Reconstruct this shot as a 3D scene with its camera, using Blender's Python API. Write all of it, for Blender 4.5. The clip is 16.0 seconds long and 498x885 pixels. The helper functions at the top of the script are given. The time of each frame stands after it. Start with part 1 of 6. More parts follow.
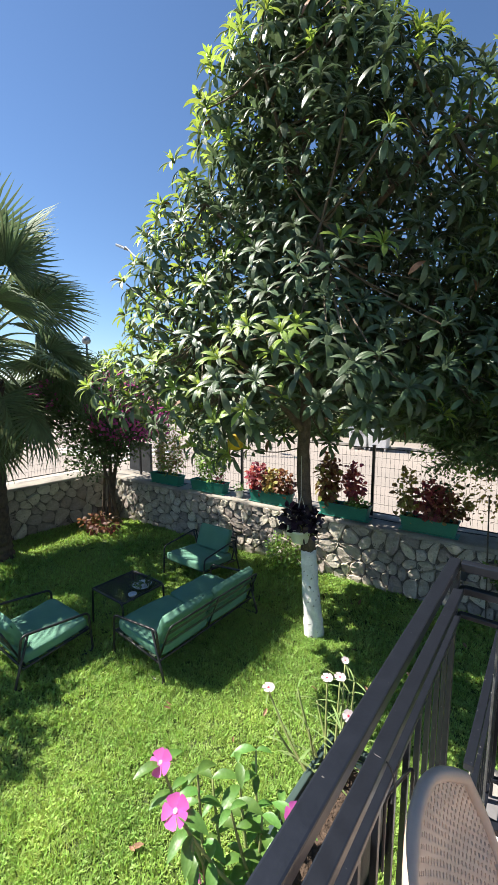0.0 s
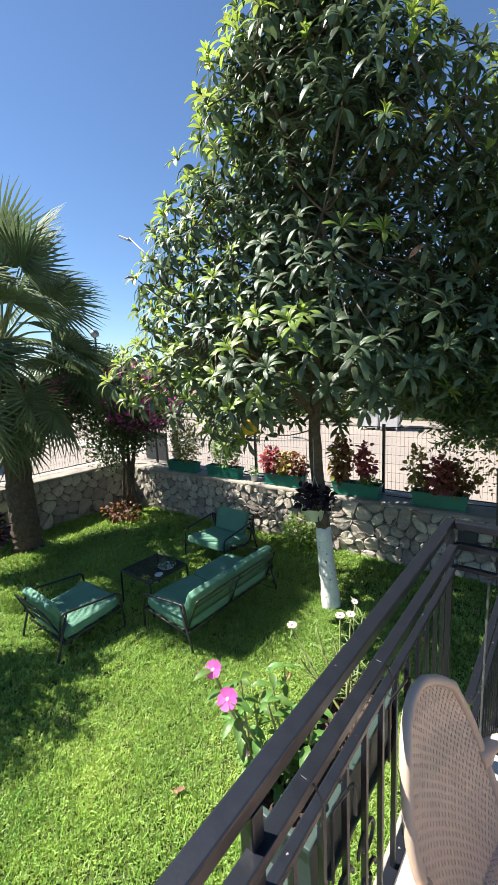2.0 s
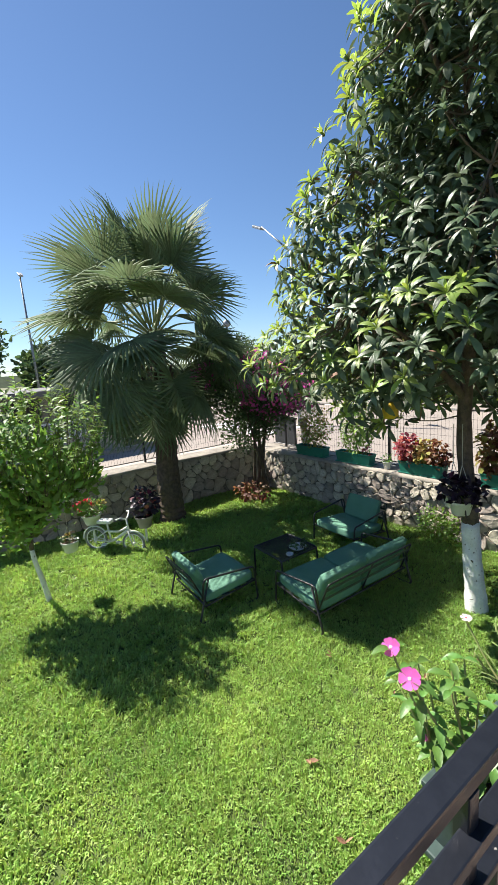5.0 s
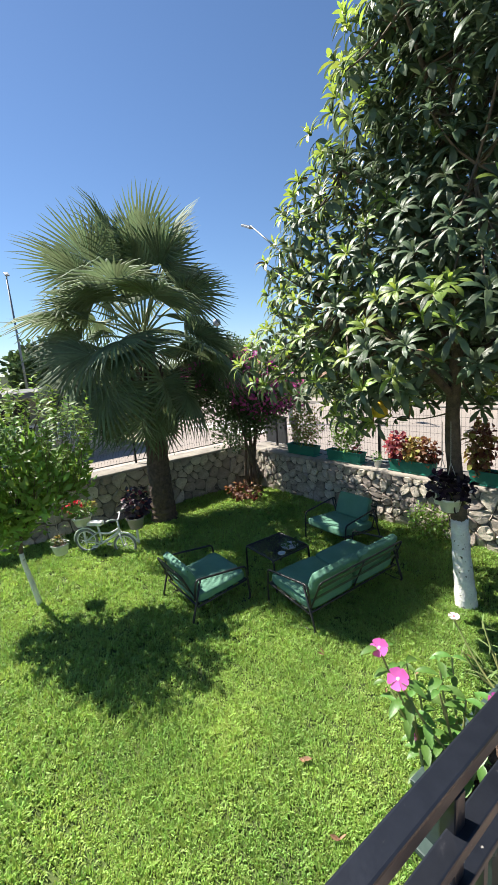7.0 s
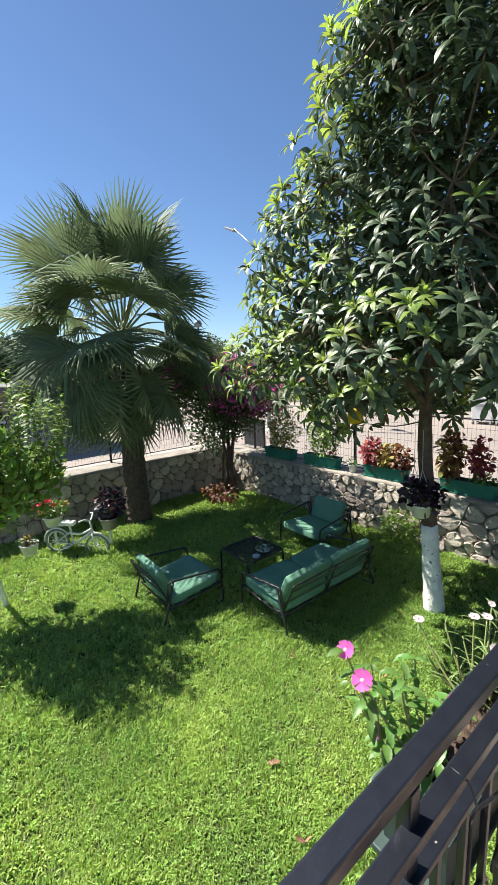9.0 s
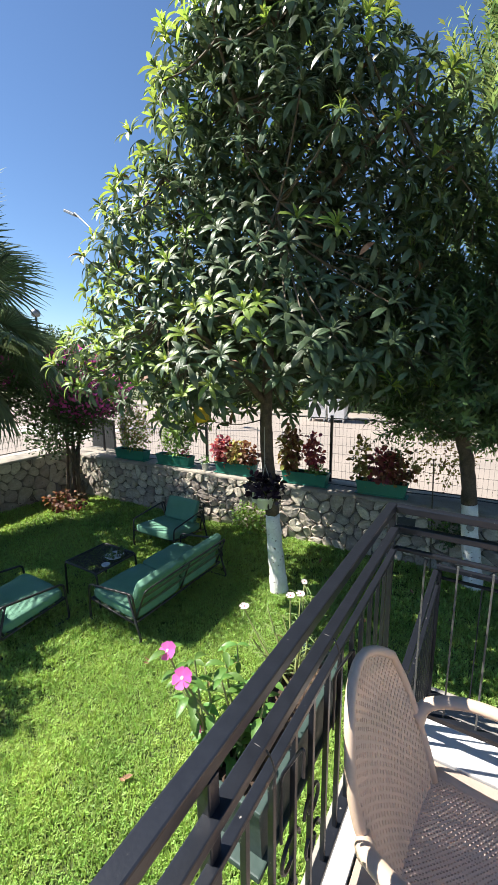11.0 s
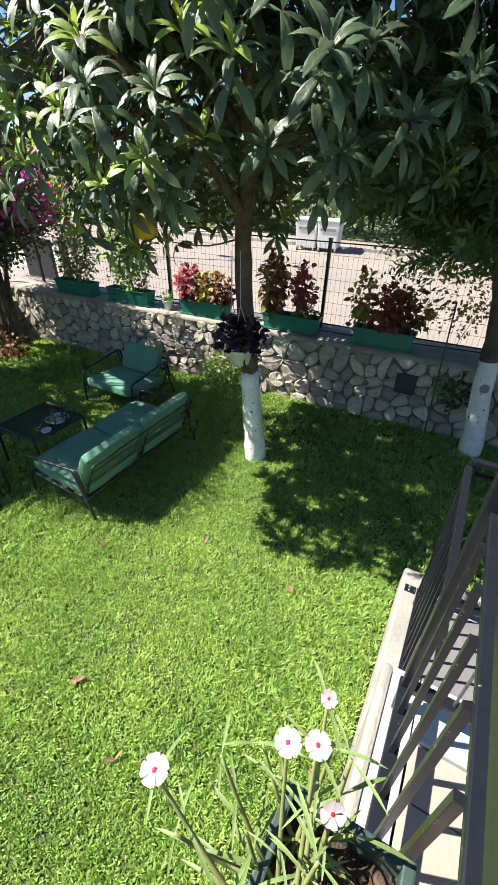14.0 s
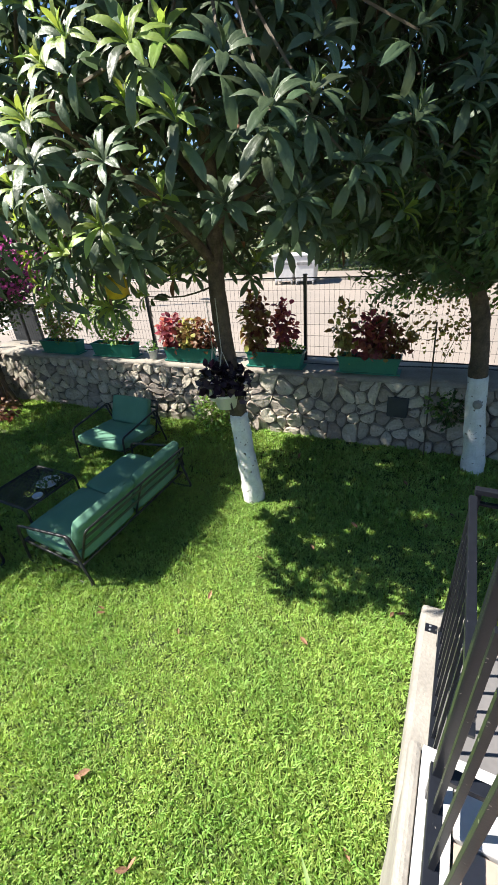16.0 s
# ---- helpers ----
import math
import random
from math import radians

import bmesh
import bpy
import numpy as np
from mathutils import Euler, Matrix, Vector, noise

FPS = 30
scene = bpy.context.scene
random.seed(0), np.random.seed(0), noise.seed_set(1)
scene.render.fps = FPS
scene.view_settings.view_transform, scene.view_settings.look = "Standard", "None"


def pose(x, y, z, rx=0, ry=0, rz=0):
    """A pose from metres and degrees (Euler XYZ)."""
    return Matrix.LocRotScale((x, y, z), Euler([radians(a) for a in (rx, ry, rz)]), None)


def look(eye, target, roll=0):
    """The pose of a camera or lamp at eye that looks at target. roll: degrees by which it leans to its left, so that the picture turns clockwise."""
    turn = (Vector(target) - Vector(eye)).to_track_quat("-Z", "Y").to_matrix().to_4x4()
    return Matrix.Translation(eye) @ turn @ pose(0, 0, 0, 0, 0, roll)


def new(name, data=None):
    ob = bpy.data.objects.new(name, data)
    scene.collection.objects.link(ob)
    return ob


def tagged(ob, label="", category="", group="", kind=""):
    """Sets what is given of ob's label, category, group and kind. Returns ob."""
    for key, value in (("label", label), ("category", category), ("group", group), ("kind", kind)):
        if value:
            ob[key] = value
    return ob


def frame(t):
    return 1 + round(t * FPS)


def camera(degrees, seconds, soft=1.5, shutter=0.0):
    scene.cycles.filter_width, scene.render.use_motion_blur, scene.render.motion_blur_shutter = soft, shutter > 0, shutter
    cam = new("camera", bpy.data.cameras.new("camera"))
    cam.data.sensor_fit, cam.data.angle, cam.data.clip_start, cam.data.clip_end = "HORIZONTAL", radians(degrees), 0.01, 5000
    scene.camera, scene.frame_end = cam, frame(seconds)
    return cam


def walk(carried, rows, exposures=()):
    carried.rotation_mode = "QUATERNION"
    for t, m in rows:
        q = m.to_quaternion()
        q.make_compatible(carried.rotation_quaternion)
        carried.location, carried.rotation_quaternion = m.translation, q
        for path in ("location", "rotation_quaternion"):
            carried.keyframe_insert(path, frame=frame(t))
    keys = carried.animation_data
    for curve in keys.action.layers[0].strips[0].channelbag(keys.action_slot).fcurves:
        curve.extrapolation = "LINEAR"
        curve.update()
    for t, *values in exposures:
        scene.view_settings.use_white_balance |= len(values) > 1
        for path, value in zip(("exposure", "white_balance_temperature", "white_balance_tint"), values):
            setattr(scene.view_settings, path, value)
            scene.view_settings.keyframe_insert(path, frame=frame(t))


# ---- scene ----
cam = camera(63.4, 16.0)
PATH = [
    (0, (0.636, 0.333, 2.816), (-0.561, 1.911, 2.540), -0.1),
    (0.5, (0.586, 0.375, 2.842), (-0.754, 1.854, 2.719), -1.2),
    (1, (0.611, 0.313, 2.843), (-0.665, 1.838, 2.638), -0.8),
    (1.5, (0.709, 0.193, 2.839), (-0.452, 1.795, 2.543), -1.6),
    (2, (0.742, 0.157, 2.836), (-0.495, 1.691, 2.491), -2.9),
    (2.5, (0.693, 0.124, 2.801), (-0.768, 1.433, 2.414), -4.9),
    (3, (0.645, 0.081, 2.787), (-0.970, 1.187, 2.378), -5.1),
    (3.5, (0.656, 0.072, 2.801), (-0.998, 1.129, 2.413), -4.5),
    (4, (0.653, 0.045, 2.808), (-0.998, 1.116, 2.449), -4.2),
    (6.5, (0.660, 0.045, 2.827), (-0.960, 1.148, 2.426), -5.0),
    (7, (0.658, 0.057, 2.825), (-0.956, 1.175, 2.443), -4.9),
    (7.5, (0.661, 0.066, 2.824), (-0.942, 1.203, 2.449), -4.3),
    (8, (0.666, 0.060, 2.827), (-0.917, 1.221, 2.452), -3.6),
    (10.5, (0.693, 0.078, 2.827), (-0.599, 1.555, 2.446), -1.1),
    (11, (0.737, 0.136, 2.825), (-0.295, 1.802, 2.423), -0.7),
    (11.5, (0.796, 0.232, 2.814), (0.059, 2.025, 2.322), -1.5),
    (12, (0.752, 0.409, 2.781), (0.033, 2.151, 2.111), -2.8),
    (12.5, (0.640, 0.546, 2.731), (-0.111, 2.198, 1.893), -2.0),
    (13, (0.515, 0.625, 2.732), (-0.246, 2.215, 1.788), -0.1),
    (13.5, (0.389, 0.771, 2.674), (-0.395, 2.292, 1.639), 1.2),
    (14, (0.278, 1.001, 2.609), (-0.509, 2.459, 1.489), 1.2),
    (14.5, (0.281, 1.082, 2.602), (-0.466, 2.548, 1.464), 0.2),
    (15, (0.286, 1.117, 2.618), (-0.461, 2.610, 1.516), -2.1),
    (15.5, (0.271, 1.131, 2.628), (-0.519, 2.650, 1.593), -4.2),
    (16, (0.280, 1.148, 2.642), (-0.548, 2.679, 1.657), -5.1),
]
EXPOSE = [(0, 1.38), (1.5, 1.42), (2.5, 1.42), (3.5, 1.24), (8.0, 1.23), (10.5, 1.33), (11.5, 1.44), (12.5, 1.54), (14.0, 1.36), (16.0, 1.36)]
walk(cam, [(t, look(eye, target, roll)) for t, eye, target, roll in PATH], EXPOSE)

# ---- daylight ----
SUN_WAY = Vector((0.78, 0.29, -1.0)).normalized()
world = bpy.data.worlds.new("sky")
scene.world = world
world.use_nodes = True
wn = world.node_tree
wn.nodes.clear()
sky = wn.nodes.new("ShaderNodeTexSky")
sky.sky_type, sky.sun_disc = "NISHITA", False
sky.sun_elevation = math.asin(-SUN_WAY.z)
sky.sun_rotation = math.atan2(-SUN_WAY.x, -SUN_WAY.y)
sky.air_density, sky.dust_density, sky.ozone_density = 1.0, 0.1, 7.0
back = wn.nodes.new("ShaderNodeBackground")
back.inputs["Strength"].default_value = 0.059
wout = wn.nodes.new("ShaderNodeOutputWorld")
wn.links.new(sky.outputs[0], back.inputs["Color"])
wn.links.new(back.outputs[0], wout.inputs["Surface"])
sun = new("sun", bpy.data.lights.new("sun", "SUN"))
sun.data.energy, sun.data.angle, sun.data.color = 5.0, radians(0.55), (1.0, 0.95, 0.87)
sun.rotation_euler = SUN_WAY.to_track_quat("-Z", "Y").to_euler()
sun.location = (-6, -3, 12)


# ---- materials ----
def surface(name, base, rough=0.6, metal=0.0, dark=None, scale=8.0, fine=60.0, bump=0.2, bump_scale=60.0, vary=0.0, translucent=0.0, coat=0.0, hue=0.0, spec=0.5):
    """A procedural surface: two scales of colour variation, fine relief, and a change from piece to piece."""
    m = bpy.data.materials.new(name)
    m.use_nodes = True
    nt = m.node_tree
    p = nt.nodes["Principled BSDF"]
    co = nt.nodes.new("ShaderNodeTexCoord")
    dark = dark or tuple(c * 0.6 for c in base)
    n1 = nt.nodes.new("ShaderNodeTexNoise")
    n1.inputs["Scale"].default_value, n1.inputs["Detail"].default_value = scale, 5
    n2 = nt.nodes.new("ShaderNodeTexNoise")
    n2.inputs["Scale"].default_value, n2.inputs["Detail"].default_value = fine, 3
    for n in (n1, n2):
        nt.links.new(co.outputs["Object"], n.inputs["Vector"])
    add = nt.nodes.new("ShaderNodeMath")
    add.operation = "MULTIPLY_ADD"
    nt.links.new(n2.outputs[0], add.inputs[0])
    add.inputs[1].default_value = 0.5
    nt.links.new(n1.outputs[0], add.inputs[2])
    ramp = nt.nodes.new("ShaderNodeMapRange")
    ramp.inputs[1].default_value, ramp.inputs[2].default_value = 0.52, 1.0
    nt.links.new(add.outputs[0], ramp.inputs[0])
    mix = nt.nodes.new("ShaderNodeMix")
    mix.data_type = "RGBA"
    mix.inputs["A"].default_value, mix.inputs["B"].default_value = (*dark, 1), (*base, 1)
    nt.links.new(ramp.outputs[0], mix.inputs["Factor"])
    col = mix.outputs["Result"]
    if vary or hue:
        info, geo = nt.nodes.new("ShaderNodeObjectInfo"), nt.nodes.new("ShaderNodeNewGeometry")
        sm = nt.nodes.new("ShaderNodeMath")
        sm.operation = "ADD"
        nt.links.new(info.outputs["Random"], sm.inputs[0])
        nt.links.new(geo.outputs["Random Per Island"], sm.inputs[1])
        fr = nt.nodes.new("ShaderNodeMath")
        fr.operation = "FRACT"
        nt.links.new(sm.outputs[0], fr.inputs[0])
        hsv = nt.nodes.new("ShaderNodeHueSaturation")
        v = nt.nodes.new("ShaderNodeMapRange")
        v.inputs[3].default_value, v.inputs[4].default_value = 1 - vary, 1 + vary
        nt.links.new(fr.outputs[0], v.inputs[0])
        nt.links.new(v.outputs[0], hsv.inputs["Value"])
        if hue:
            h = nt.nodes.new("ShaderNodeMapRange")
            h.inputs[3].default_value, h.inputs[4].default_value = 0.5 - hue, 0.5 + hue
            nt.links.new(fr.outputs[0], h.inputs[0])
            nt.links.new(h.outputs[0], hsv.inputs["Hue"])
        nt.links.new(col, hsv.inputs["Color"])
        col = hsv.outputs[0]
    nt.links.new(col, p.inputs["Base Color"])
    p.inputs["Roughness"].default_value, p.inputs["Metallic"].default_value = rough, metal
    p.inputs["Specular IOR Level"].default_value = spec
    p.inputs["Coat Weight"].default_value = coat
    if bump:
        nb = nt.nodes.new("ShaderNodeTexNoise")
        nb.inputs["Scale"].default_value, nb.inputs["Detail"].default_value = bump_scale, 4
        nt.links.new(co.outputs["Object"], nb.inputs["Vector"])
        b = nt.nodes.new("ShaderNodeBump")
        b.inputs["Strength"].default_value, b.inputs["Distance"].default_value = bump, 0.01
        nt.links.new(nb.outputs[0], b.inputs["Height"])
        nt.links.new(b.outputs[0], p.inputs["Normal"])
    if translucent:
        tr = nt.nodes.new("ShaderNodeBsdfTranslucent")
        bright = nt.nodes.new("ShaderNodeHueSaturation")
        bright.inputs["Hue"].default_value, bright.inputs["Saturation"].default_value, bright.inputs["Value"].default_value = 0.482, 1.05, 1.6
        nt.links.new(col, bright.inputs["Color"])
        nt.links.new(bright.outputs[0], tr.inputs["Color"])
        ms = nt.nodes.new("ShaderNodeMixShader")
        ms.inputs[0].default_value = translucent
        nt.links.new(p.outputs[0], ms.inputs[1])
        nt.links.new(tr.outputs[0], ms.inputs[2])
        nt.links.new(ms.outputs[0], nt.nodes["Material Output"].inputs["Surface"])
    return m


M_SOIL = surface("lawn_soil", (0.10, 0.14, 0.03), 0.95, dark=(0.04, 0.06, 0.018), scale=3, fine=90, bump=0.6, bump_scale=150)
M_GRASS = surface("grass_blade", (0.385, 0.52, 0.125), 0.55, dark=(0.19, 0.33, 0.068), scale=1.3, fine=9, bump=0, vary=0.35, hue=0.02, translucent=0.3)
M_ROAD = surface("pale_road", (0.315, 0.265, 0.225), 0.92, dark=(0.23, 0.20, 0.175), scale=0.35, fine=40, bump=0.3, bump_scale=120)
M_FIELD = surface("dry_ground", (0.2, 0.19, 0.1), 0.95, dark=(0.08, 0.1, 0.04), scale=0.05, fine=1.5, bump=0)
M_LINE = surface("road_paint", (0.75, 0.74, 0.7), 0.8, dark=(0.5, 0.5, 0.47), scale=6, bump=0.1)
M_STONE = surface("rubble_stone", (0.54, 0.47, 0.39), 0.9, dark=(0.28, 0.24, 0.195), scale=6, fine=38, bump=1.0, bump_scale=38, vary=0.34, hue=0.018)
M_MORTAR = surface("wall_mortar", (0.23, 0.20, 0.165), 0.95, dark=(0.10, 0.085, 0.07), scale=9, fine=70, bump=0.9, bump_scale=80)
M_CAP = surface("wall_cap_cement", (0.40, 0.36, 0.30), 0.92, dark=(0.24, 0.21, 0.18), scale=4, fine=50, bump=0.6, bump_scale=70)
M_BARK = surface("bark", (0.16, 0.115, 0.08), 0.92, dark=(0.06, 0.045, 0.035), scale=14, fine=70, bump=1.0, bump_scale=40)
M_LIME = surface("limewash", (0.86, 0.86, 0.83), 0.85, dark=(0.66, 0.65, 0.61), scale=11, fine=55, bump=0.8, bump_scale=35)
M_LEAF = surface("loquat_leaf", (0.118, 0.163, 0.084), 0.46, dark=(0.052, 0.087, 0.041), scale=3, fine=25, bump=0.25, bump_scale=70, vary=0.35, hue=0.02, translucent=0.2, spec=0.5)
# One lighter colour serves both young growth and sunlit leaves.
M_LEAF_NEW_LIT = surface("loquat_young_lit_leaf", (0.31, 0.41, 0.08), 0.45, dark=(0.19, 0.29, 0.055), scale=4, fine=25, bump=0.25, bump_scale=70, vary=0.25, hue=0.015, translucent=0.35)
M_LEAF_DRY = surface("dead_leaf", (0.34, 0.19, 0.10), 0.7, dark=(0.16, 0.07, 0.04), scale=20, fine=90, bump=0.3, vary=0.3)
M_NARROW = surface("narrow_leaf", (0.13, 0.20, 0.075), 0.45, dark=(0.05, 0.10, 0.035), scale=2, fine=12, bump=0, vary=0.35, hue=0.02, translucent=0.3)
M_NARROW_NEW_LIT = surface("narrow_young_lit_leaf", (0.25, 0.33, 0.11), 0.5, dark=(0.16, 0.24, 0.075), scale=2, fine=12, bump=0, vary=0.3, hue=0.02, translucent=0.35)
M_PALM = surface("palm_frond", (0.15, 0.20, 0.105), 0.72, dark=(0.075, 0.115, 0.055), scale=3, fine=18, bump=0, vary=0.22, hue=0.015, translucent=0.25)
M_PETIOLE = surface("palm_petiole", (0.25, 0.29, 0.12), 0.5, dark=(0.14, 0.17, 0.07), scale=6, bump=0.1)
M_PALMBARK = surface("palm_bark", (0.15, 0.105, 0.075), 0.95, dark=(0.06, 0.042, 0.032), scale=16, fine=60, bump=1.0, bump_scale=30)
M_CITRUS = surface("citrus_leaf", (0.20, 0.32, 0.06), 0.55, dark=(0.10, 0.19, 0.035), scale=2, fine=14, bump=0, vary=0.35, hue=0.02, translucent=0.33)
M_BOUG = surface("bougainvillea_bract", (0.52, 0.11, 0.30), 0.6, dark=(0.34, 0.05, 0.19), scale=4, bump=0, vary=0.3, hue=0.02, translucent=0.4)
M_SHRUB = surface("shrub_leaf", (0.09, 0.15, 0.05), 0.5, dark=(0.04, 0.07, 0.025), scale=3, fine=14, bump=0, vary=0.35, hue=0.025, translucent=0.3)
M_BALC = surface("balcony_leaf", (0.15, 0.285, 0.06), 0.42, dark=(0.085, 0.18, 0.04), scale=12, fine=60, bump=0.15, vary=0.25, hue=0.015, translucent=0.3)
M_PALELEAF = surface("pale_strap_leaf", (0.28, 0.37, 0.13), 0.5, dark=(0.17, 0.25, 0.08), scale=12, fine=60, bump=0.1, vary=0.25, hue=0.015, translucent=0.3)
M_COLEUS_RED = surface("coleus_red", (0.42, 0.12, 0.10), 0.55, dark=(0.20, 0.04, 0.045), scale=14, fine=60, bump=0, vary=0.35, hue=0.03, translucent=0.42)
M_COLEUS_GOLD = surface("coleus_gold", (0.35, 0.32, 0.09), 0.55, dark=(0.17, 0.11, 0.03), scale=14, fine=60, bump=0, vary=0.35, hue=0.04, translucent=0.3)
M_COLEUS_DARK = surface("coleus_dark", (0.27, 0.15, 0.06), 0.55, dark=(0.12, 0.035, 0.028), scale=14, fine=60, bump=0, vary=0.35, hue=0.03, translucent=0.4)
M_PURPLE = surface("dark_purple_leaf", (0.032, 0.012, 0.028), 0.5, dark=(0.014, 0.006, 0.014), scale=14, bump=0, vary=0.4, translucent=0.1)
M_PINK = surface("pink_petal", (0.86, 0.17, 0.58), 0.6, dark=(0.74, 0.12, 0.48), scale=18, bump=0, vary=0.08, translucent=0.5)
M_PALEPETAL = surface("pale_petal", (0.82, 0.70, 0.72), 0.6, dark=(0.74, 0.58, 0.60), scale=18, bump=0, vary=0.06, translucent=0.35)
M_EYE = surface("petal_eye", (0.55, 0.015, 0.06), 0.6, bump=0)
M_REDFLOWER = surface("red_flower", (0.65, 0.04, 0.03), 0.6, bump=0, vary=0.3, translucent=0.3)
M_STEM = surface("stem", (0.26, 0.32, 0.10), 0.6, dark=(0.2, 0.2, 0.07), scale=12, bump=0)
M_TWIG = surface("twig", (0.13, 0.10, 0.065), 0.85, bump=0.3)
M_BLACK = surface("black_painted_iron", (0.013, 0.015, 0.021), 0.32, dark=(0.009, 0.0105, 0.015), scale=30, fine=160, bump=0.03, bump_scale=160)
# Paler iron for the thin bars of the end railing.
M_PALEIRON = surface("pale_iron", (0.13, 0.135, 0.13), 0.4, dark=(0.05, 0.052, 0.055), scale=20, fine=120, bump=0.08, bump_scale=200)
M_FRAME = surface("dark_tube", (0.03, 0.03, 0.03), 0.4, bump=0.05)
M_FENCE = surface("fence_wire", (0.045, 0.045, 0.045), 0.6, bump=0)
M_CUSHION = surface("green_cushion", (0.13, 0.295, 0.20), 0.8, dark=(0.10, 0.24, 0.16), scale=5, fine=300, bump=0.35, bump_scale=400)
M_SLING = surface("olive_webbing", (0.06, 0.09, 0.055), 0.85, bump=0.3, bump_scale=300)
M_TABLE = surface("dark_mesh_top", (0.03, 0.03, 0.028), 0.45, bump=0.3, bump_scale=250)
M_BOX = surface("green_plastic", (0.022, 0.20, 0.145), 0.42, dark=(0.015, 0.145, 0.105), scale=5, fine=60, bump=0.15, bump_scale=40)
M_BOXGREY = surface("dusty_green_plastic", (0.045, 0.075, 0.065), 0.55, dark=(0.03, 0.055, 0.047), scale=5, fine=60, bump=0.15, bump_scale=40)
M_POT = surface("white_plastic", (0.74, 0.74, 0.70), 0.45, dark=(0.6, 0.6, 0.56), scale=6, bump=0.05)
M_EARTH = surface("potting_soil", (0.12, 0.078, 0.052), 0.97, dark=(0.03, 0.018, 0.012), scale=45, fine=170, bump=1.0, bump_scale=90)
# Marble darkened: the shade over the landing is painted into its colour.
M_MARBLE_SHADED = surface("shaded_marble", (0.20, 0.19, 0.19), 0.45, dark=(0.14, 0.135, 0.135), scale=2.5, fine=30, bump=0.05)
M_MARBLE = surface("white_marble", (0.60, 0.59, 0.575), 0.35, dark=(0.49, 0.49, 0.49), scale=2.5, fine=30, bump=0.05)
M_CEMENT = surface("cement_render", (0.36, 0.335, 0.295), 0.85, dark=(0.25, 0.23, 0.205), scale=5, fine=60, bump=0.4, bump_scale=80)
M_TILE = surface("beige_floor_tile", (0.45, 0.36, 0.295), 0.42, dark=(0.38, 0.30, 0.245), scale=3, fine=40, bump=0.08, vary=0.05)
M_GROUT = surface("tile_joint", (0.20, 0.17, 0.14), 0.9, bump=0.2)
M_RATTAN = surface("beige_plastic", (0.60, 0.455, 0.345), 0.45, dark=(0.53, 0.395, 0.295), scale=6, fine=80, bump=0.06, translucent=0.06)
M_WHITEPAINT = surface("white_paint", (0.76, 0.76, 0.75), 0.4, dark=(0.66, 0.66, 0.65), scale=8, bump=0.05)
M_RUBBER = surface("grey_rubber", (0.30, 0.30, 0.30), 0.8, bump=0.2)
M_GALV = surface("galvanised_steel", (0.30, 0.32, 0.34), 0.5, metal=0.5, bump=0.05)
M_ROOF = surface("grey_roof", (0.16, 0.155, 0.15), 0.8, dark=(0.10, 0.10, 0.10), scale=1.5, bump=0.3)
M_RENDER = surface("house_render", (0.50, 0.45, 0.40), 0.9, dark=(0.38, 0.34, 0.30), scale=1, fine=20, bump=0.2)
M_HOUSEDARK = surface("dark_opening", (0.03, 0.03, 0.032), 0.5, bump=0)
M_YELLOW = surface("yellow_plastic", (0.62, 0.42, 0.02), 0.5, bump=0.05)
M_HILL = surface("far_wood", (0.07, 0.10, 0.04), 0.95, dark=(0.03, 0.05, 0.02), scale=0.12, fine=1.2, bump=0)
M_ROPE = surface("cord", (0.55, 0.52, 0.46), 0.9, bump=0.2)
M_CERAMIC = surface("glazed_dish", (0.62, 0.66, 0.70), 0.25, bump=0)
M_BIN = surface("dark_grey_panel", (0.05, 0.055, 0.06), 0.6, bump=0.1)


def flaked(m, colour, scale, least):
    """Adds small flakes of another colour, where the paint has come off."""
    nt = m.node_tree
    p = nt.nodes["Principled BSDF"]
    old = p.inputs["Base Color"].links[0].from_socket
    co, n, r, mix = (nt.nodes.new("ShaderNode" + k) for k in ("TexCoord", "TexNoise", "MapRange", "Mix"))
    n.inputs["Scale"].default_value, n.inputs["Detail"].default_value = scale, 6
    r.inputs[1].default_value, r.inputs[2].default_value = least, least + 0.03
    mix.data_type = "RGBA"
    mix.inputs["B"].default_value = (*colour, 1)
    nt.links.new(co.outputs["Object"], n.inputs["Vector"])
    nt.links.new(n.outputs[0], r.inputs[0])
    nt.links.new(r.outputs[0], mix.inputs["Factor"])
    nt.links.new(old, mix.inputs["A"])
    nt.links.new(mix.outputs["Result"], p.inputs["Base Color"])


flaked(M_BLACK, (0.30, 0.28, 0.25), 52.0, 0.705)
flaked(M_LIME, (0.12, 0.095, 0.07), 26.0, 0.645)
flaked(M_STONE, (0.16, 0.15, 0.13), 7.0, 0.64)


# ---- mesh helpers ----
def mesh_of(name, bm, material, smooth=False):
    me = bpy.data.meshes.new(name)
    bm.to_mesh(me)
    bm.free()
    me.materials.append(material)
    if smooth:
        me.polygons.foreach_set("use_smooth", [True] * len(me.polygons))
    return me


def part(name, bm, material, parent=None, label="", smooth=False):
    """One mesh object, under a thing or a part."""
    ob = new(name, mesh_of(name, bm, material, smooth))
    ob.parent = parent
    return tagged(ob, label)


def piece(name, mesh, parent, m):
    ob = new(name, mesh)
    ob.parent = parent
    ob.matrix_local = m
    return ob


def thing(name, label, category, m=None, group="", kind=""):
    ob = new(name)
    ob.empty_display_size = 0.1
    if m is not None:
        ob.matrix_world = m
    return tagged(ob, label, category, group, kind)


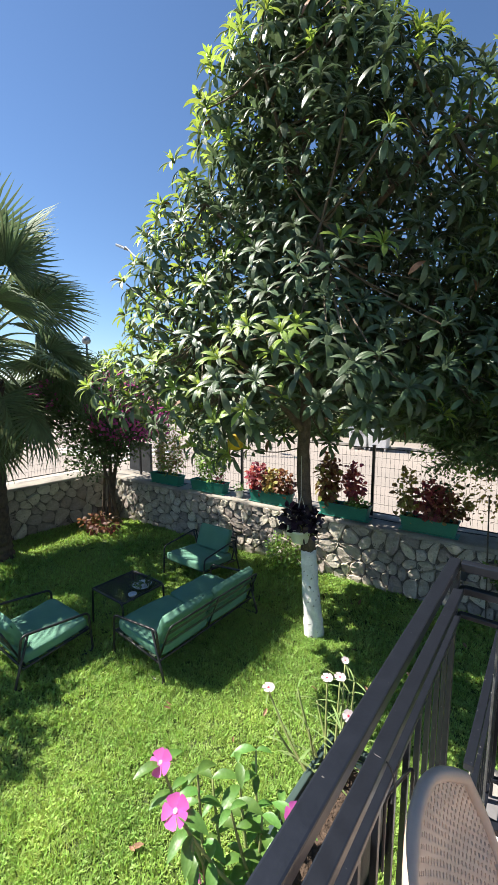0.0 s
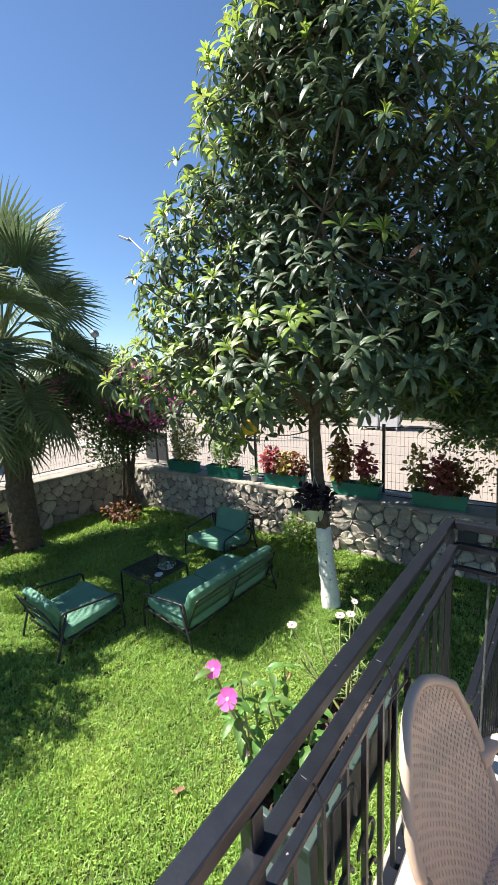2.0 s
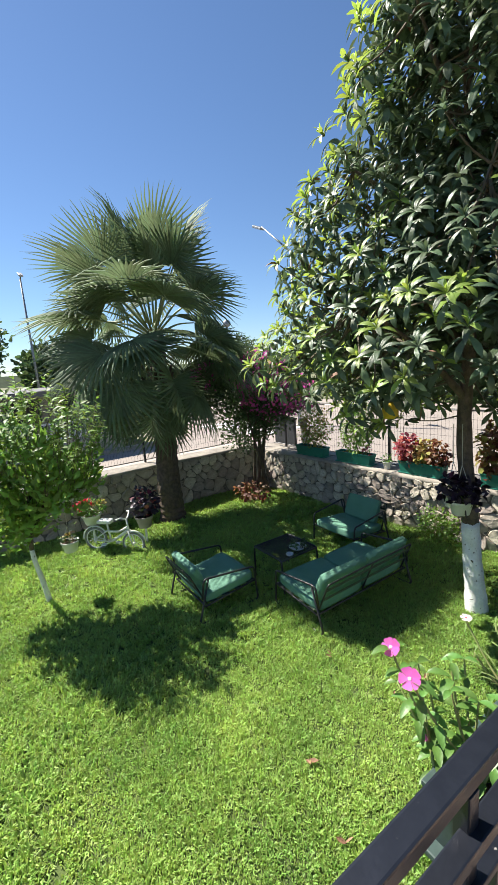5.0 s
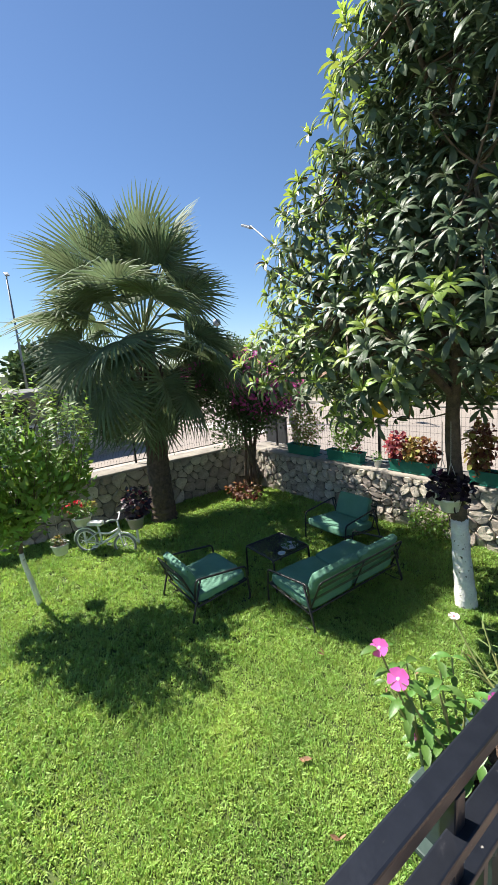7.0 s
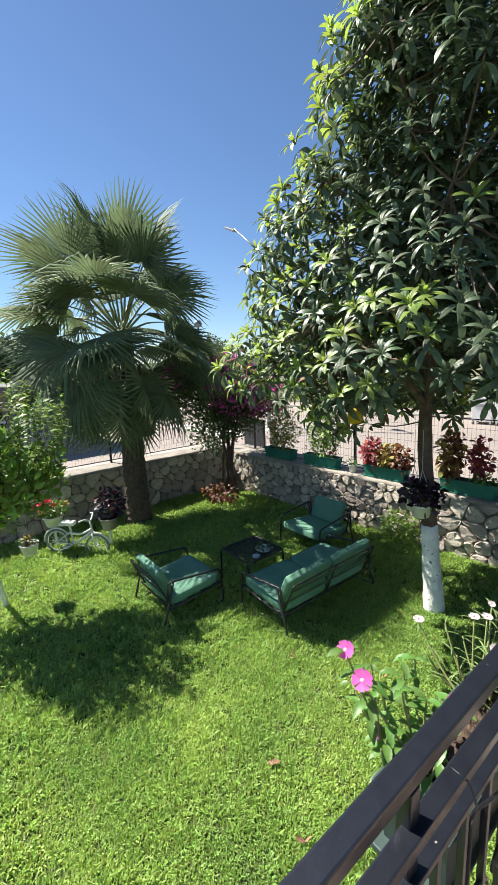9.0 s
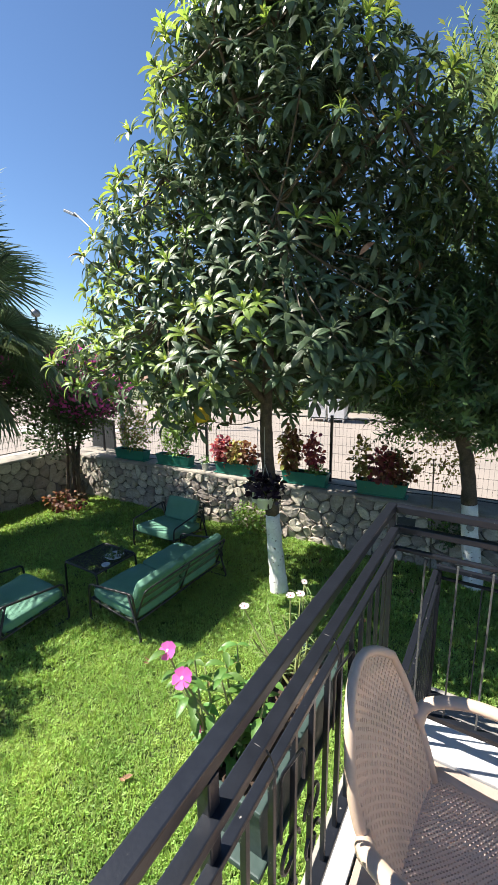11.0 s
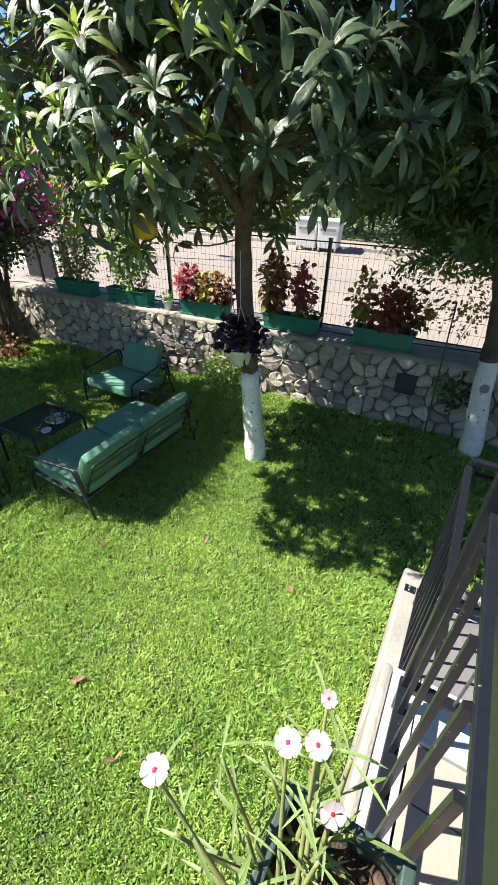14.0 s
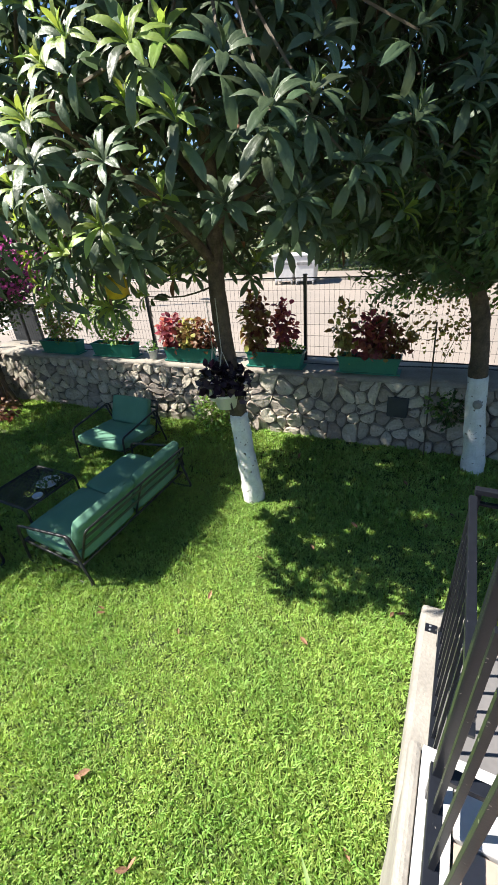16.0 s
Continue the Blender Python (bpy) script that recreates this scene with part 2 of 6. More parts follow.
def box(bm, x0, y0, z0, x1, y1, z1, bevel=0.0, m=None):
    """A block between two corners, its edges rounded."""
    got = bmesh.ops.create_cube(bm, size=1)["verts"]
    bmesh.ops.transform(bm, matrix=Matrix.Translation(((x0 + x1) / 2, (y0 + y1) / 2, (z0 + z1) / 2)) @ Matrix.Diagonal((abs(x1 - x0), abs(y1 - y0), abs(z1 - z0), 1)), verts=got)
    if bevel:
        edges = list({e for v in got for e in v.link_edges})
        out = bmesh.ops.bevel(bm, geom=edges, offset=bevel, segments=2, profile=0.6, affect="EDGES")
        got = list({v for f in out["faces"] for v in f.verts} | {v for v in got if v.is_valid})
    if m is not None:
        bmesh.ops.transform(bm, matrix=m, verts=got)
    return bm


def tube(bm, points, radii, sides=8, cap=True):
    """A round bar along points, with a radius for each, or one for all."""
    pts = [Vector(p) for p in points]
    if not isinstance(radii, (list, tuple)):
        radii = [radii] * len(pts)
    rings, up = [], None
    for i, p in enumerate(pts):
        d = (pts[min(i + 1, len(pts) - 1)] - pts[max(i - 1, 0)]).normalized()
        if up is None:
            up = d.orthogonal().normalized()
        side = d.cross(up).normalized()
        up = side.cross(d).normalized()
        rings.append([bm.verts.new(p + radii[i] * (math.cos(a) * up + math.sin(a) * side)) for a in (2 * math.pi * k / sides for k in range(sides))])
    for a, b in zip(rings, rings[1:]):
        for k in range(sides):
            bm.faces.new((a[k], a[(k + 1) % sides], b[(k + 1) % sides], b[k]))
    if cap:
        bm.faces.new(rings[0][::-1])
        bm.faces.new(rings[-1])
    return bm


def rounded(points, r, n=4):
    """The points of a bent bar, its inner corners rounded by r."""
    pts = [Vector(p) for p in points]
    out = [pts[0]]
    for a, b, c in zip(pts, pts[1:], pts[2:]):
        u, v = (a - b).normalized(), (c - b).normalized()
        p, q = b + u * r, b + v * r
        for k in range(n + 1):
            t = k / n
            out.append((1 - t) ** 2 * p + 2 * t * (1 - t) * b + t * t * q)
    return out + [pts[-1]]


def spline(points, n=6):
    """A smooth line through the points."""
    pts = [Vector(p) for p in points]
    out = []
    for i in range(len(pts) - 1):
        a, b, c, d = pts[max(i - 1, 0)], pts[i], pts[i + 1], pts[min(i + 2, len(pts) - 1)]
        for k in range(n):
            t = k / n
            out.append(0.5 * (2 * b + (c - a) * t + (2 * a - 5 * b + 4 * c - d) * t * t + (3 * b - a - 3 * c + d) * t ** 3))
    return out + [pts[-1]]


def lathe(bm, profile, sides=20, m=None):
    """A turned body from (radius, height) pairs."""
    rings = []
    for r, z in profile:
        rings.append([bm.verts.new((r * math.cos(2 * math.pi * k / sides), r * math.sin(2 * math.pi * k / sides), z)) for k in range(sides)])
    for a, b in zip(rings, rings[1:]):
        for k in range(sides):
            bm.faces.new((a[k], a[(k + 1) % sides], b[(k + 1) % sides], b[k]))
    bm.faces.new(rings[0][::-1])
    bm.faces.new(rings[-1])
    if m is not None:
        bmesh.ops.transform(bm, matrix=m, verts=[v for r in rings for v in r])
    return bm


def arrays_object(name, verts, faces, material, parent=None, smooth=False):
    """A mesh object from arrays of vertices and of equal-sided faces."""
    me = bpy.data.meshes.new(name)
    n, k = faces.shape
    me.vertices.add(len(verts))
    me.vertices.foreach_set("co", np.ascontiguousarray(verts, dtype=np.float32).ravel())
    me.loops.add(n * k)
    me.loops.foreach_set("vertex_index", np.ascontiguousarray(faces, dtype=np.int32).ravel())
    me.polygons.add(n)
    me.polygons.foreach_set("loop_start", np.arange(0, n * k, k, dtype=np.int32))
    me.update(calc_edges=True)
    me.validate()
    me.materials.append(material)
    if smooth:
        me.polygons.foreach_set("use_smooth", [True] * n)
    ob = new(name, me)
    ob.parent = parent
    return ob


def leaf_shape(length, width, droop=0.3, fold=0.25, rows=4):
    """A pointed leaf along +x that droops and is folded along its rib: vertices and quads."""
    v, f = [], []
    for i in range(rows + 1):
        t = i / rows
        w = width * 0.5 * (math.sin(math.pi * t ** 1.15) ** 0.65 if 0 < t < 1 else 0.1)
        x, z = length * t * (1 - 0.18 * droop * t), -droop * length * t * t
        v += [(x, -w, z + fold * w), (x, 0, z), (x, w, z + fold * w)]
    for i in range(rows):
        for k in (0, 1):
            a = 3 * i + k
            f.append((a, a + 1, a + 4, a + 3))
    return np.array(v), np.array(f)


def lance_leaf(length, width, droop, rows=5):
    """A long leaf along +x, widest past its middle, arched over its length, with a sunken rib and raised halves."""
    v, f = [], []
    for i in range(rows + 1):
        t = i / rows
        w = width * 0.5 * float(np.interp(t, (0, 0.2, 0.45, 0.68, 0.86, 1.0), (0.14, 0.5, 0.86, 1.0, 0.72, 0.06)))
        a = droop * 1.7 * t
        x, z = length * t * (1 - 0.16 * a * a), length * (0.10 * math.sin(math.pi * t) - 0.5 * a * t)
        v += [(x, -w, z + 0.12 * w), (x, -w * 0.5, z + 0.30 * w), (x, 0, z), (x, w * 0.5, z + 0.30 * w), (x, w, z + 0.12 * w)]
    for i in range(rows):
        for k in range(4):
            q = 5 * i + k
            f.append((q, q + 1, q + 6, q + 5))
    return np.array(v), np.array(f)


def scatter(shape, poses):
    """Many copies of one shape at (n, 4, 4) poses, as one pair of arrays."""
    v, f = shape
    poses = np.asarray(poses)
    hom = np.c_[v, np.ones(len(v))]
    out = np.einsum("nij,kj->nki", poses, hom)[..., :3].reshape(-1, 3)
    faces = (f[None] + (np.arange(len(poses)) * len(v))[:, None, None]).reshape(-1, f.shape[1])
    return out, faces


def join(pairs):
    vs, fs, n = [], [], 0
    for v, f in pairs:
        vs.append(v)
        fs.append(f + n)
        n += len(v)
    return np.concatenate(vs), np.concatenate(fs)


def axes(place, x, up=Vector((0, 0, 1)), size=1.0):
    """A pose at a place whose x axis runs along x, and whose z axis leans to up."""
    x = Vector(x).normalized()
    y = Vector(up).cross(x)
    y = y.normalized() if y.length > 1e-4 else x.orthogonal().normalized()
    z = x.cross(y)
    m = Matrix((x, y, z)).transposed().to_4x4()
    m.translation = place
    return m @ Matrix.Diagonal((size, size, size, 1))


# ---- ground, road, walls ----
def wall_y(x):
    return 5.68 + 0.045 * (x + 0.6)


WALL_X, WALL_TOP, SIDE_TOP = -7.12, 0.90, 0.98


def sheet(name, x0, y0, x1, y1, z, material, label, n=1):
    bm = bmesh.new()
    grid = [[bm.verts.new((x0 + (x1 - x0) * i / n, y0 + (y1 - y0) * j / n, z)) for j in range(n + 1)] for i in range(n + 1)]
    for i in range(n):
        for j in range(n):
            bm.faces.new((grid[i][j], grid[i + 1][j], grid[i + 1][j + 1], grid[i][j + 1]))
    ob = part(name, bm, material)
    return tagged(ob, label, name.split("_")[0], kind="structure")


sheet("ground", -900, -900, 900, 900, -0.06, M_FIELD, "dry green and brown ground reaching to the horizon")
sheet("road_main", -90, 6.2, 60, 18.6, -0.02, M_ROAD, "pale dusty paved road beyond the garden wall")
sheet("road_side", -15.4, -60, -7.5, 6.2, -0.024, M_ROAD, "pale paved side road beyond the garden wall")
lawn = sheet("lawn", WALL_X - 0.2, -8.0, 5.0, 5.95, 0.0, M_SOIL, "soil and thatch under a mown garden lawn", 8)

# a kerb along the far side of the road, and a painted crossing
bm = bmesh.new()
for i in range(60):
    x = -60 + i * 1.6
    box(bm, x, 18.6, -0.05, x + 1.585, 18.8, 0.11, 0.02)
tagged(part("kerb_far", bm, M_CEMENT), "grey concrete kerb along the far road edge", "kerb", kind="structure")
bm = bmesh.new()
box(bm, -60, 18.8, -0.05, 40, 20.4, 0.10)
tagged(part("pavement_far", bm, M_ROAD), "pale paved footway beyond the road", "pavement", kind="structure")
for i in range(6):
    bm = bmesh.new()
    box(bm, -17.5 + 0.9 * i, 9.2, -0.019, -17.05 + 0.9 * i, 12.2, -0.012)
    tagged(part("crossing_stripe", bm, M_LINE), "worn white painted crossing stripe on the road", "road marking", "crossing stripes", "structure")
bm = bmesh.new()
box(bm, -14.9, -20, -0.05, -14.6, 6.0, 0.12, 0.02)
tagged(part("kerb_side", bm, M_CEMENT), "grey concrete kerb along the side road", "kerb", kind="structure")


# ---- rubble walls: a mortar core, a cement cap and single stones ----
def cells(width, height, size, seed):
    """Uneven polygons that fill a width by height face."""
    rng = np.random.default_rng(seed)
    nx, ny = max(1, round(width / size)), max(1, round(height / (size * 0.86)))
    pts = []
    for j in range(ny):
        for i in range(nx):
            pts.append(((i + 0.5 + 0.5 * (j % 2) - 0.25 + rng.uniform(-0.44, 0.44)) * width / nx, (j + 0.5 + rng.uniform(-0.33, 0.33)) * height / ny))
    pts = [p for p in pts if rng.random() > 0.16]
    out = []
    for i, (px, py) in enumerate(pts):
        poly = [(0, 0), (width, 0), (width, height), (0, height)]
        for j, (qx, qy) in enumerate(pts):
            if i == j or abs(qx - px) > 3 * size or abs(qy - py) > 3 * size:
                continue
            mx, my, dx, dy = (px + qx) / 2, (py + qy) / 2, qx - px, qy - py
            side = [(x - mx) * dx + (y - my) * dy for x, y in poly]
            nxt = []
            for k, (x, y) in enumerate(poly):
                a, b = side[k - 1], side[k]
                if (a < 0) != (b < 0):
                    t = a / (a - b)
                    ox, oy = poly[k - 1]
                    nxt.append((ox + t * (x - ox), oy + t * (y - oy)))
                if b < 0:
                    nxt.append((x, y))
            poly = nxt
            if len(poly) < 3:
                break
        if len(poly) >= 3:
            out.append(poly)
    return out


def stone_mesh(poly, rng, joint=0.006):
    """One stone: a polygon shrunk by the joint, its corners cut, with a raised, uneven face. It stands on the x-z plane, its face towards -y."""
    c = Vector((sum(p[0] for p in poly) / len(poly), sum(p[1] for p in poly) / len(poly)))
    ring = []
    n = len(poly)
    for k in range(n):
        a, b, d = Vector(poly[k - 1]), Vector(poly[k]), Vector(poly[(k + 1) % n])
        for q, t in ((a, 0.22), (d, 0.22)):
            p = b + (q - b) * t
            off = p - c
            ring.append(off * max(0.3, 1 - joint / max(off.length, 0.02)) * rng.uniform(0.92, 1.03))
    ring = [0.15 * ring[k - 1] + 0.76 * ring[k] + 0.15 * ring[(k + 1) % len(ring)] for k in range(len(ring))]
    proud = rng.uniform(0.012, 0.042)
    tilt, tip = rng.uniform(-0.2, 0.2), rng.uniform(-0.2, 0.2)
    bm = bmesh.new()
    base = [bm.verts.new((p.x, 0.03, p.y)) for p in ring]
    edge = [bm.verts.new((p.x * 0.985, -proud * 0.6, p.y * 0.985)) for p in ring]
    top = [bm.verts.new((p.x * 0.87, -proud + tilt * p.x + tip * p.y + rng.uniform(-0.010, 0.010), p.y * 0.87)) for p in ring]
    for lo, hi in ((base, edge), (edge, top)):
        for k in range(len(ring)):
            bm.faces.new((lo[k], lo[(k + 1) % len(ring)], hi[(k + 1) % len(ring)], hi[k]))
    mid = bm.verts.new((0, -proud * 1.15, 0))
    for k in range(len(ring)):
        bm.faces.new((top[k], top[(k + 1) % len(ring)], mid))
    bmesh.ops.recalc_face_normals(bm, faces=bm.faces)
    me = mesh_of("stone", bm, M_STONE)
    return me, c


def rubble_wall(name, length, height, m, seed, label, size=0.2):
    """A wall along +x from the pose m, its stone face towards -y."""
    wall = thing(name, label, "wall", m, kind="structure")
    bm = bmesh.new()
    box(bm, 0, 0.0, -0.3, length, 0.58, height - 0.05)
    part("core", bm, M_MORTAR, wall)
    bm = bmesh.new()
    n = int(length / 0.25)
    rng = np.random.default_rng(seed + 1)
    rows = []
    for i in range(n + 1):
        x = length * i / n
        w = rng.uniform(-0.012, 0.012, 4)
        rows.append([bm.verts.new((x, -0.03 + w[0], height - 0.055)), bm.verts.new((x, -0.035 + w[1], height - 0.012 + w[2] * 0.5)), bm.verts.new((x, 0.02, height + w[3] * 0.6)), bm.verts.new((x, 0.24, height + 0.006 + w[2] * 0.5)), bm.verts.new((x, 0.6, height)), bm.verts.new((x, 0.6, height - 0.06))])
    for a, b in zip(rows, rows[1:]):
        for k in range(5):
            bm.faces.new((a[k], b[k], b[k + 1], a[k + 1]))
    part("cap", bm, M_CAP, wall, "rough cement cap", True)
    for poly in cells(length, height - 0.03, size, seed):
        me, c = stone_mesh(poly, rng)
        piece("stone", me, wall, Matrix.Translation((c.x, 0, c.y)))
    return wall


ANGLE_N = math.degrees(math.atan(0.045))
north = rubble_wall("wall_north", 9.8, WALL_TOP, pose(-7.2, wall_y(-7.2), 0, 0, 0, ANGLE_N), 5, "rubble stone garden wall with a cement cap", 0.172)
rubble_wall("wall_west", 9.6, SIDE_TOP, pose(WALL_X, -4.2, 0, 0, 0, 90), 8, "rubble stone garden wall in palm shade", 0.215)


# a flat proud block marks the dark square in the wall face
bm = bmesh.new()
box(bm, -0.115, -0.062, -0.12, 0.105, 0.02, 0.125, 0.02)
for v in bm.verts:
    v.co += 0.014 * noise.noise_vector(v.co * 11)
dark_block = part("stone", bm, M_BIN, north, "flat dark block in the wall face")
dark_block.matrix_local = north.matrix_world.inverted() @ pose(-0.17, wall_y(-0.17), 0.565, 0, 0, ANGLE_N)
stake = thing("plant_stake", "thin dark wooden stake leaning on the garden wall", "stake")
bm = bmesh.new()
tube(bm, spline([(0.18, wall_y(0.18) - 0.10, -0.03), (0.15, wall_y(0.15) - 0.085, 0.6), (0.11, wall_y(0.11) - 0.075, 1.55)], 4), 0.0085, 7)
part("rod", bm, M_TWIG, stake, smooth=True)


# ---- wire fence on the wall ----
def fence(name, length, m, post_at, label, height=1.02):
    f = thing(name, label, "fence", m)
    for x in post_at:
        bm = bmesh.new()
        box(bm, x - 0.02, -0.02, -0.15, x + 0.02, 0.02, height + 0.04, 0.004)
        box(bm, x - 0.024, -0.024, height + 0.03, x + 0.024, 0.024, height + 0.045, 0.003)
        part("post", bm, M_BLACK, f)
    bm = bmesh.new()

    def wire(p, q, r):
        p, q = Vector(p), Vector(q)
        d = (q - p).normalized()
        u = d.orthogonal().normalized() * r
        w = d.cross(u)
        a = [bm.verts.new(p + s) for s in (u, w, -u, -w)]
        b = [bm.verts.new(q + s) for s in (u, w, -u, -w)]
        for k in range(4):
            bm.faces.new((a[k], a[(k + 1) % 4], b[(k + 1) % 4], b[k]))

    for i in range(int(length / 0.06) + 1):
        wire((i * 0.06, 0, 0.05), (i * 0.06, 0, height), 0.0016)
    for j in range(8):
        wire((0, 0.004, 0.05 + j * (height - 0.05) / 7), (length, 0.004, 0.05 + j * (height - 0.05) / 7), 0.0022)
    tagged(part("mesh", bm, M_FENCE, f, "welded wire mesh"), kind="stuff")
    for z in (0.06, height):
        bm = bmesh.new()
        tube(bm, [(0, 0, z), (length, 0, z)], 0.008, 6)
        part("rail", bm, M_BLACK, f)
    return f


FY = 0.44
fence("fence_north", 11.2, pose(-7.0, wall_y(-7.0) + FY, WALL_TOP, 0, 0, ANGLE_N), (0.45, 3.2, 5.58, 8.1, 10.9), "black welded wire fence with posts on the wall")
fence("fence_west", 9.0, pose(WALL_X - 0.4, -3.6, SIDE_TOP, 0, 0, 90), (0.6, 3.4, 6.4, 8.95), "black welded wire fence on the shaded wall", 0.9)


# ---- the raised terrace ----
FLOOR, RAIL_X, RAIL_Y, RAIL_TOP = 1.20, 0.418, 1.744, 2.248
bm = bmesh.new()
box(bm, 0.382, -6.0, -0.2, 5.0, 1.86, FLOOR - 0.03)
terrace = tagged(part("terrace_floor", bm, M_GROUT), "raised terrace with beige rectangular floor tiles", "floor", kind="structure")
bm = bmesh.new()
box(bm, 0.362, -6.0, -0.2, 0.38, 1.873, FLOOR - 0.031)
box(bm, 0.383, 1.861, -0.2, 5.0, 1.88, FLOOR - 0.031)
tagged(part("wall_terrace_face", bm, M_CEMENT), "rendered face of the raised terrace", "wall", kind="structure")
for k in range(5):
    bm = bmesh.new()
    box(bm, 0.389, 1.88 - 1.5 * (k + 1) + 0.004, FLOOR - 0.03, 0.475, 1.88 - 1.5 * k, FLOOR + 0.012, 0.006)
    tagged(part("sill_slab", bm, M_MARBLE, None), "white marble edge slab of the terrace", "edge slab", "terrace edge slabs", "structure")
bm = bmesh.new()
box(bm, 0.350, -6.0, FLOOR - 0.05, 0.387, 1.885, FLOOR + 0.009, 0.014)
tagged(part("trim_nosing", bm, M_CEMENT), "rounded cement nosing along the terrace edge", "trim", kind="structure")
for k in range(3):
    bm = bmesh.new()
    box(bm, 0.479 + 1.5 * k, 1.69, FLOOR - 0.03, 1.975 + 1.5 * k, 1.88, FLOOR + 0.012, 0.006)
    tagged(part("sill_slab", bm, M_MARBLE, None), "white marble edge slab of the terrace", "edge slab", "terrace edge slabs", "structure")
tile_mesh_bm = bmesh.new()
box(tile_mesh_bm, 0, 0, -0.026, 0.596, 0.146, 0.0, 0.002)
tile_mesh = mesh_of("tile", tile_mesh_bm, M_TILE)
for i in range(7):
    for j in range(41):
        piece("tile", tile_mesh, terrace, pose(0.482 + 0.6 * i, 1.538 - 0.15 * j, FLOOR))

# the lower landing, past the rail
bm = bmesh.new()
box(bm, 0.372, 1.887, -0.2, 5.0, 3.25, 0.255, 0.03)
tagged(part("landing", bm, M_CEMENT), "lower cement landing of the garden steps", "landing", kind="structure")
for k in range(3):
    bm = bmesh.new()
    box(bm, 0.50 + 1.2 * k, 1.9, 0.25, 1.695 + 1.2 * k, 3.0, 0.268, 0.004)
    tagged(part("landing_slab", bm, M_MARBLE_SHADED, None), "worn stone slab on the lower landing, shade painted in as grey", "slab", "landing slabs", "structure")


def scroll(bm, y, z, r, turn=1.0):
    """A flat iron scroll in the plane of the rail."""
    pts = []
    for k in range(26):
        a = k / 25 * 2.1 * math.pi
        rr = r * (1 - 0.62 * k / 25)
        pts.append((0, y + rr * math.cos(a) * turn, z + rr * math.sin(a)))
    tube(bm, pts, 0.005, 6)


def railing(name, length, m, label, top=1.04, scrolls=(), bottom=0.13, spacing=0.105, heavy=True, bar_half=0.007, bar_material=M_BLACK):
    """An iron railing along +y from the pose m: a broad top rail, two lower rails, upright bars and scrolls."""
    r = thing(name, label, "railing", m)
    bm = bmesh.new()
    box(bm, -0.023, 0, top - 0.03, 0.012, length, top, 0.004)
    part("top_rail", bm, M_BLACK, r, "worn black top rail")
    for z, w, h in ((top - 0.105, 0.015, 0.012), (top - 0.195, 0.011, 0.008)) if heavy else ((top - 0.1, 0.012, 0.008),):
        bm = bmesh.new()
        box(bm, 0.013 - w, 0, z - h, 0.013 + w, length, z + h, 0.003)
        part("middle_rail", bm, M_BLACK, r)
    bm = bmesh.new()
    box(bm, -0.018, 0, bottom - 0.012, 0.018, length, bottom + 0.012, 0.003)
    part("bottom_rail", bm, M_BLACK, r)
    n = int(length / spacing)
    low = top - (0.21 if heavy else 0.105)
    bar = bmesh.new()
    box(bar, -bar_half, -bar_half, bottom, bar_half, bar_half, low, 0.0012)
    bar_mesh = mesh_of("baluster", bar, bar_material)
    for i in range(1, n):
        piece("baluster", bar_mesh, r, pose(0, length - i * spacing, 0))
    pitch = 1.234 if heavy else 1.45
    for i in range(int(length / pitch) + 1):
        y = max(0.02, length - 0.02 - pitch * i)
        bm = bmesh.new()
        if name == "end_railing" and i == 0:
            continue
        box(bm, -0.013, y - 0.013, 0.0, 0.013, y + 0.013, top - 0.032, 0.003)
        part("post", bm, M_BLACK, r)
    for y, z, rad, turn in scrolls:
        bm = bmesh.new()
        scroll(bm, y, z, rad, turn)
        part("scroll", bm, M_BLACK, r)
    return r


Z0 = FLOOR + 0.012
railing("terrace_railing", 6.2, pose(RAIL_X, RAIL_Y - 6.17, Z0), "black wrought iron terrace railing with scrolls", RAIL_TOP - Z0,
        [(6.17 - RAIL_Y + y, z, 0.055, s) for y, z, s in ((0.95, 0.32, 1), (0.81, 0.32, -1), (0.95, 0.46, -1), (0.81, 0.46, 1), (-0.3, 0.32, 1), (-0.44, 0.32, -1))])
railing("end_railing", 4.5, pose(RAIL_X + 0.0145, RAIL_Y + 0.017, Z0) @ pose(4.5, 0, 0, 0, 0, 90), "black iron railing with thin pale bars across the terrace end", RAIL_TOP - Z0, spacing=0.118, bar_half=0.0036, bar_material=M_PALEIRON)
railing("landing_railing", 4.2, pose(0.487, 3.0, 0.262) @ pose(4.2, 0, 0, 0, 0, 90), "black iron railing round the lower landing", 1.16, spacing=0.28, heavy=False, bar_half=0.004)
railing("landing_side_railing", 1.06, pose(0.489, 1.91, 0.262), "black iron railing along the lower landing's open side", 1.13, spacing=0.105, heavy=False)
bracket = thing("foot_bracket", "small black bolted bracket at the landing railing's foot", "bracket", pose(0.44, 3.06, 0.2555))
bm = bmesh.new()
box(bm, -0.035, -0.03, 0, 0.035, 0.03, 0.005, 0.0015)
part("plate", bm, M_BLACK, bracket)
for y in (-0.014, 0.014):
    bm = bmesh.new()
    lathe(bm, [(0.008, 0.005), (0.008, 0.009), (0.005, 0.011)], 8, pose(-0.005, y, 0))
    part("bolt", bm, M_GALV, bracket)


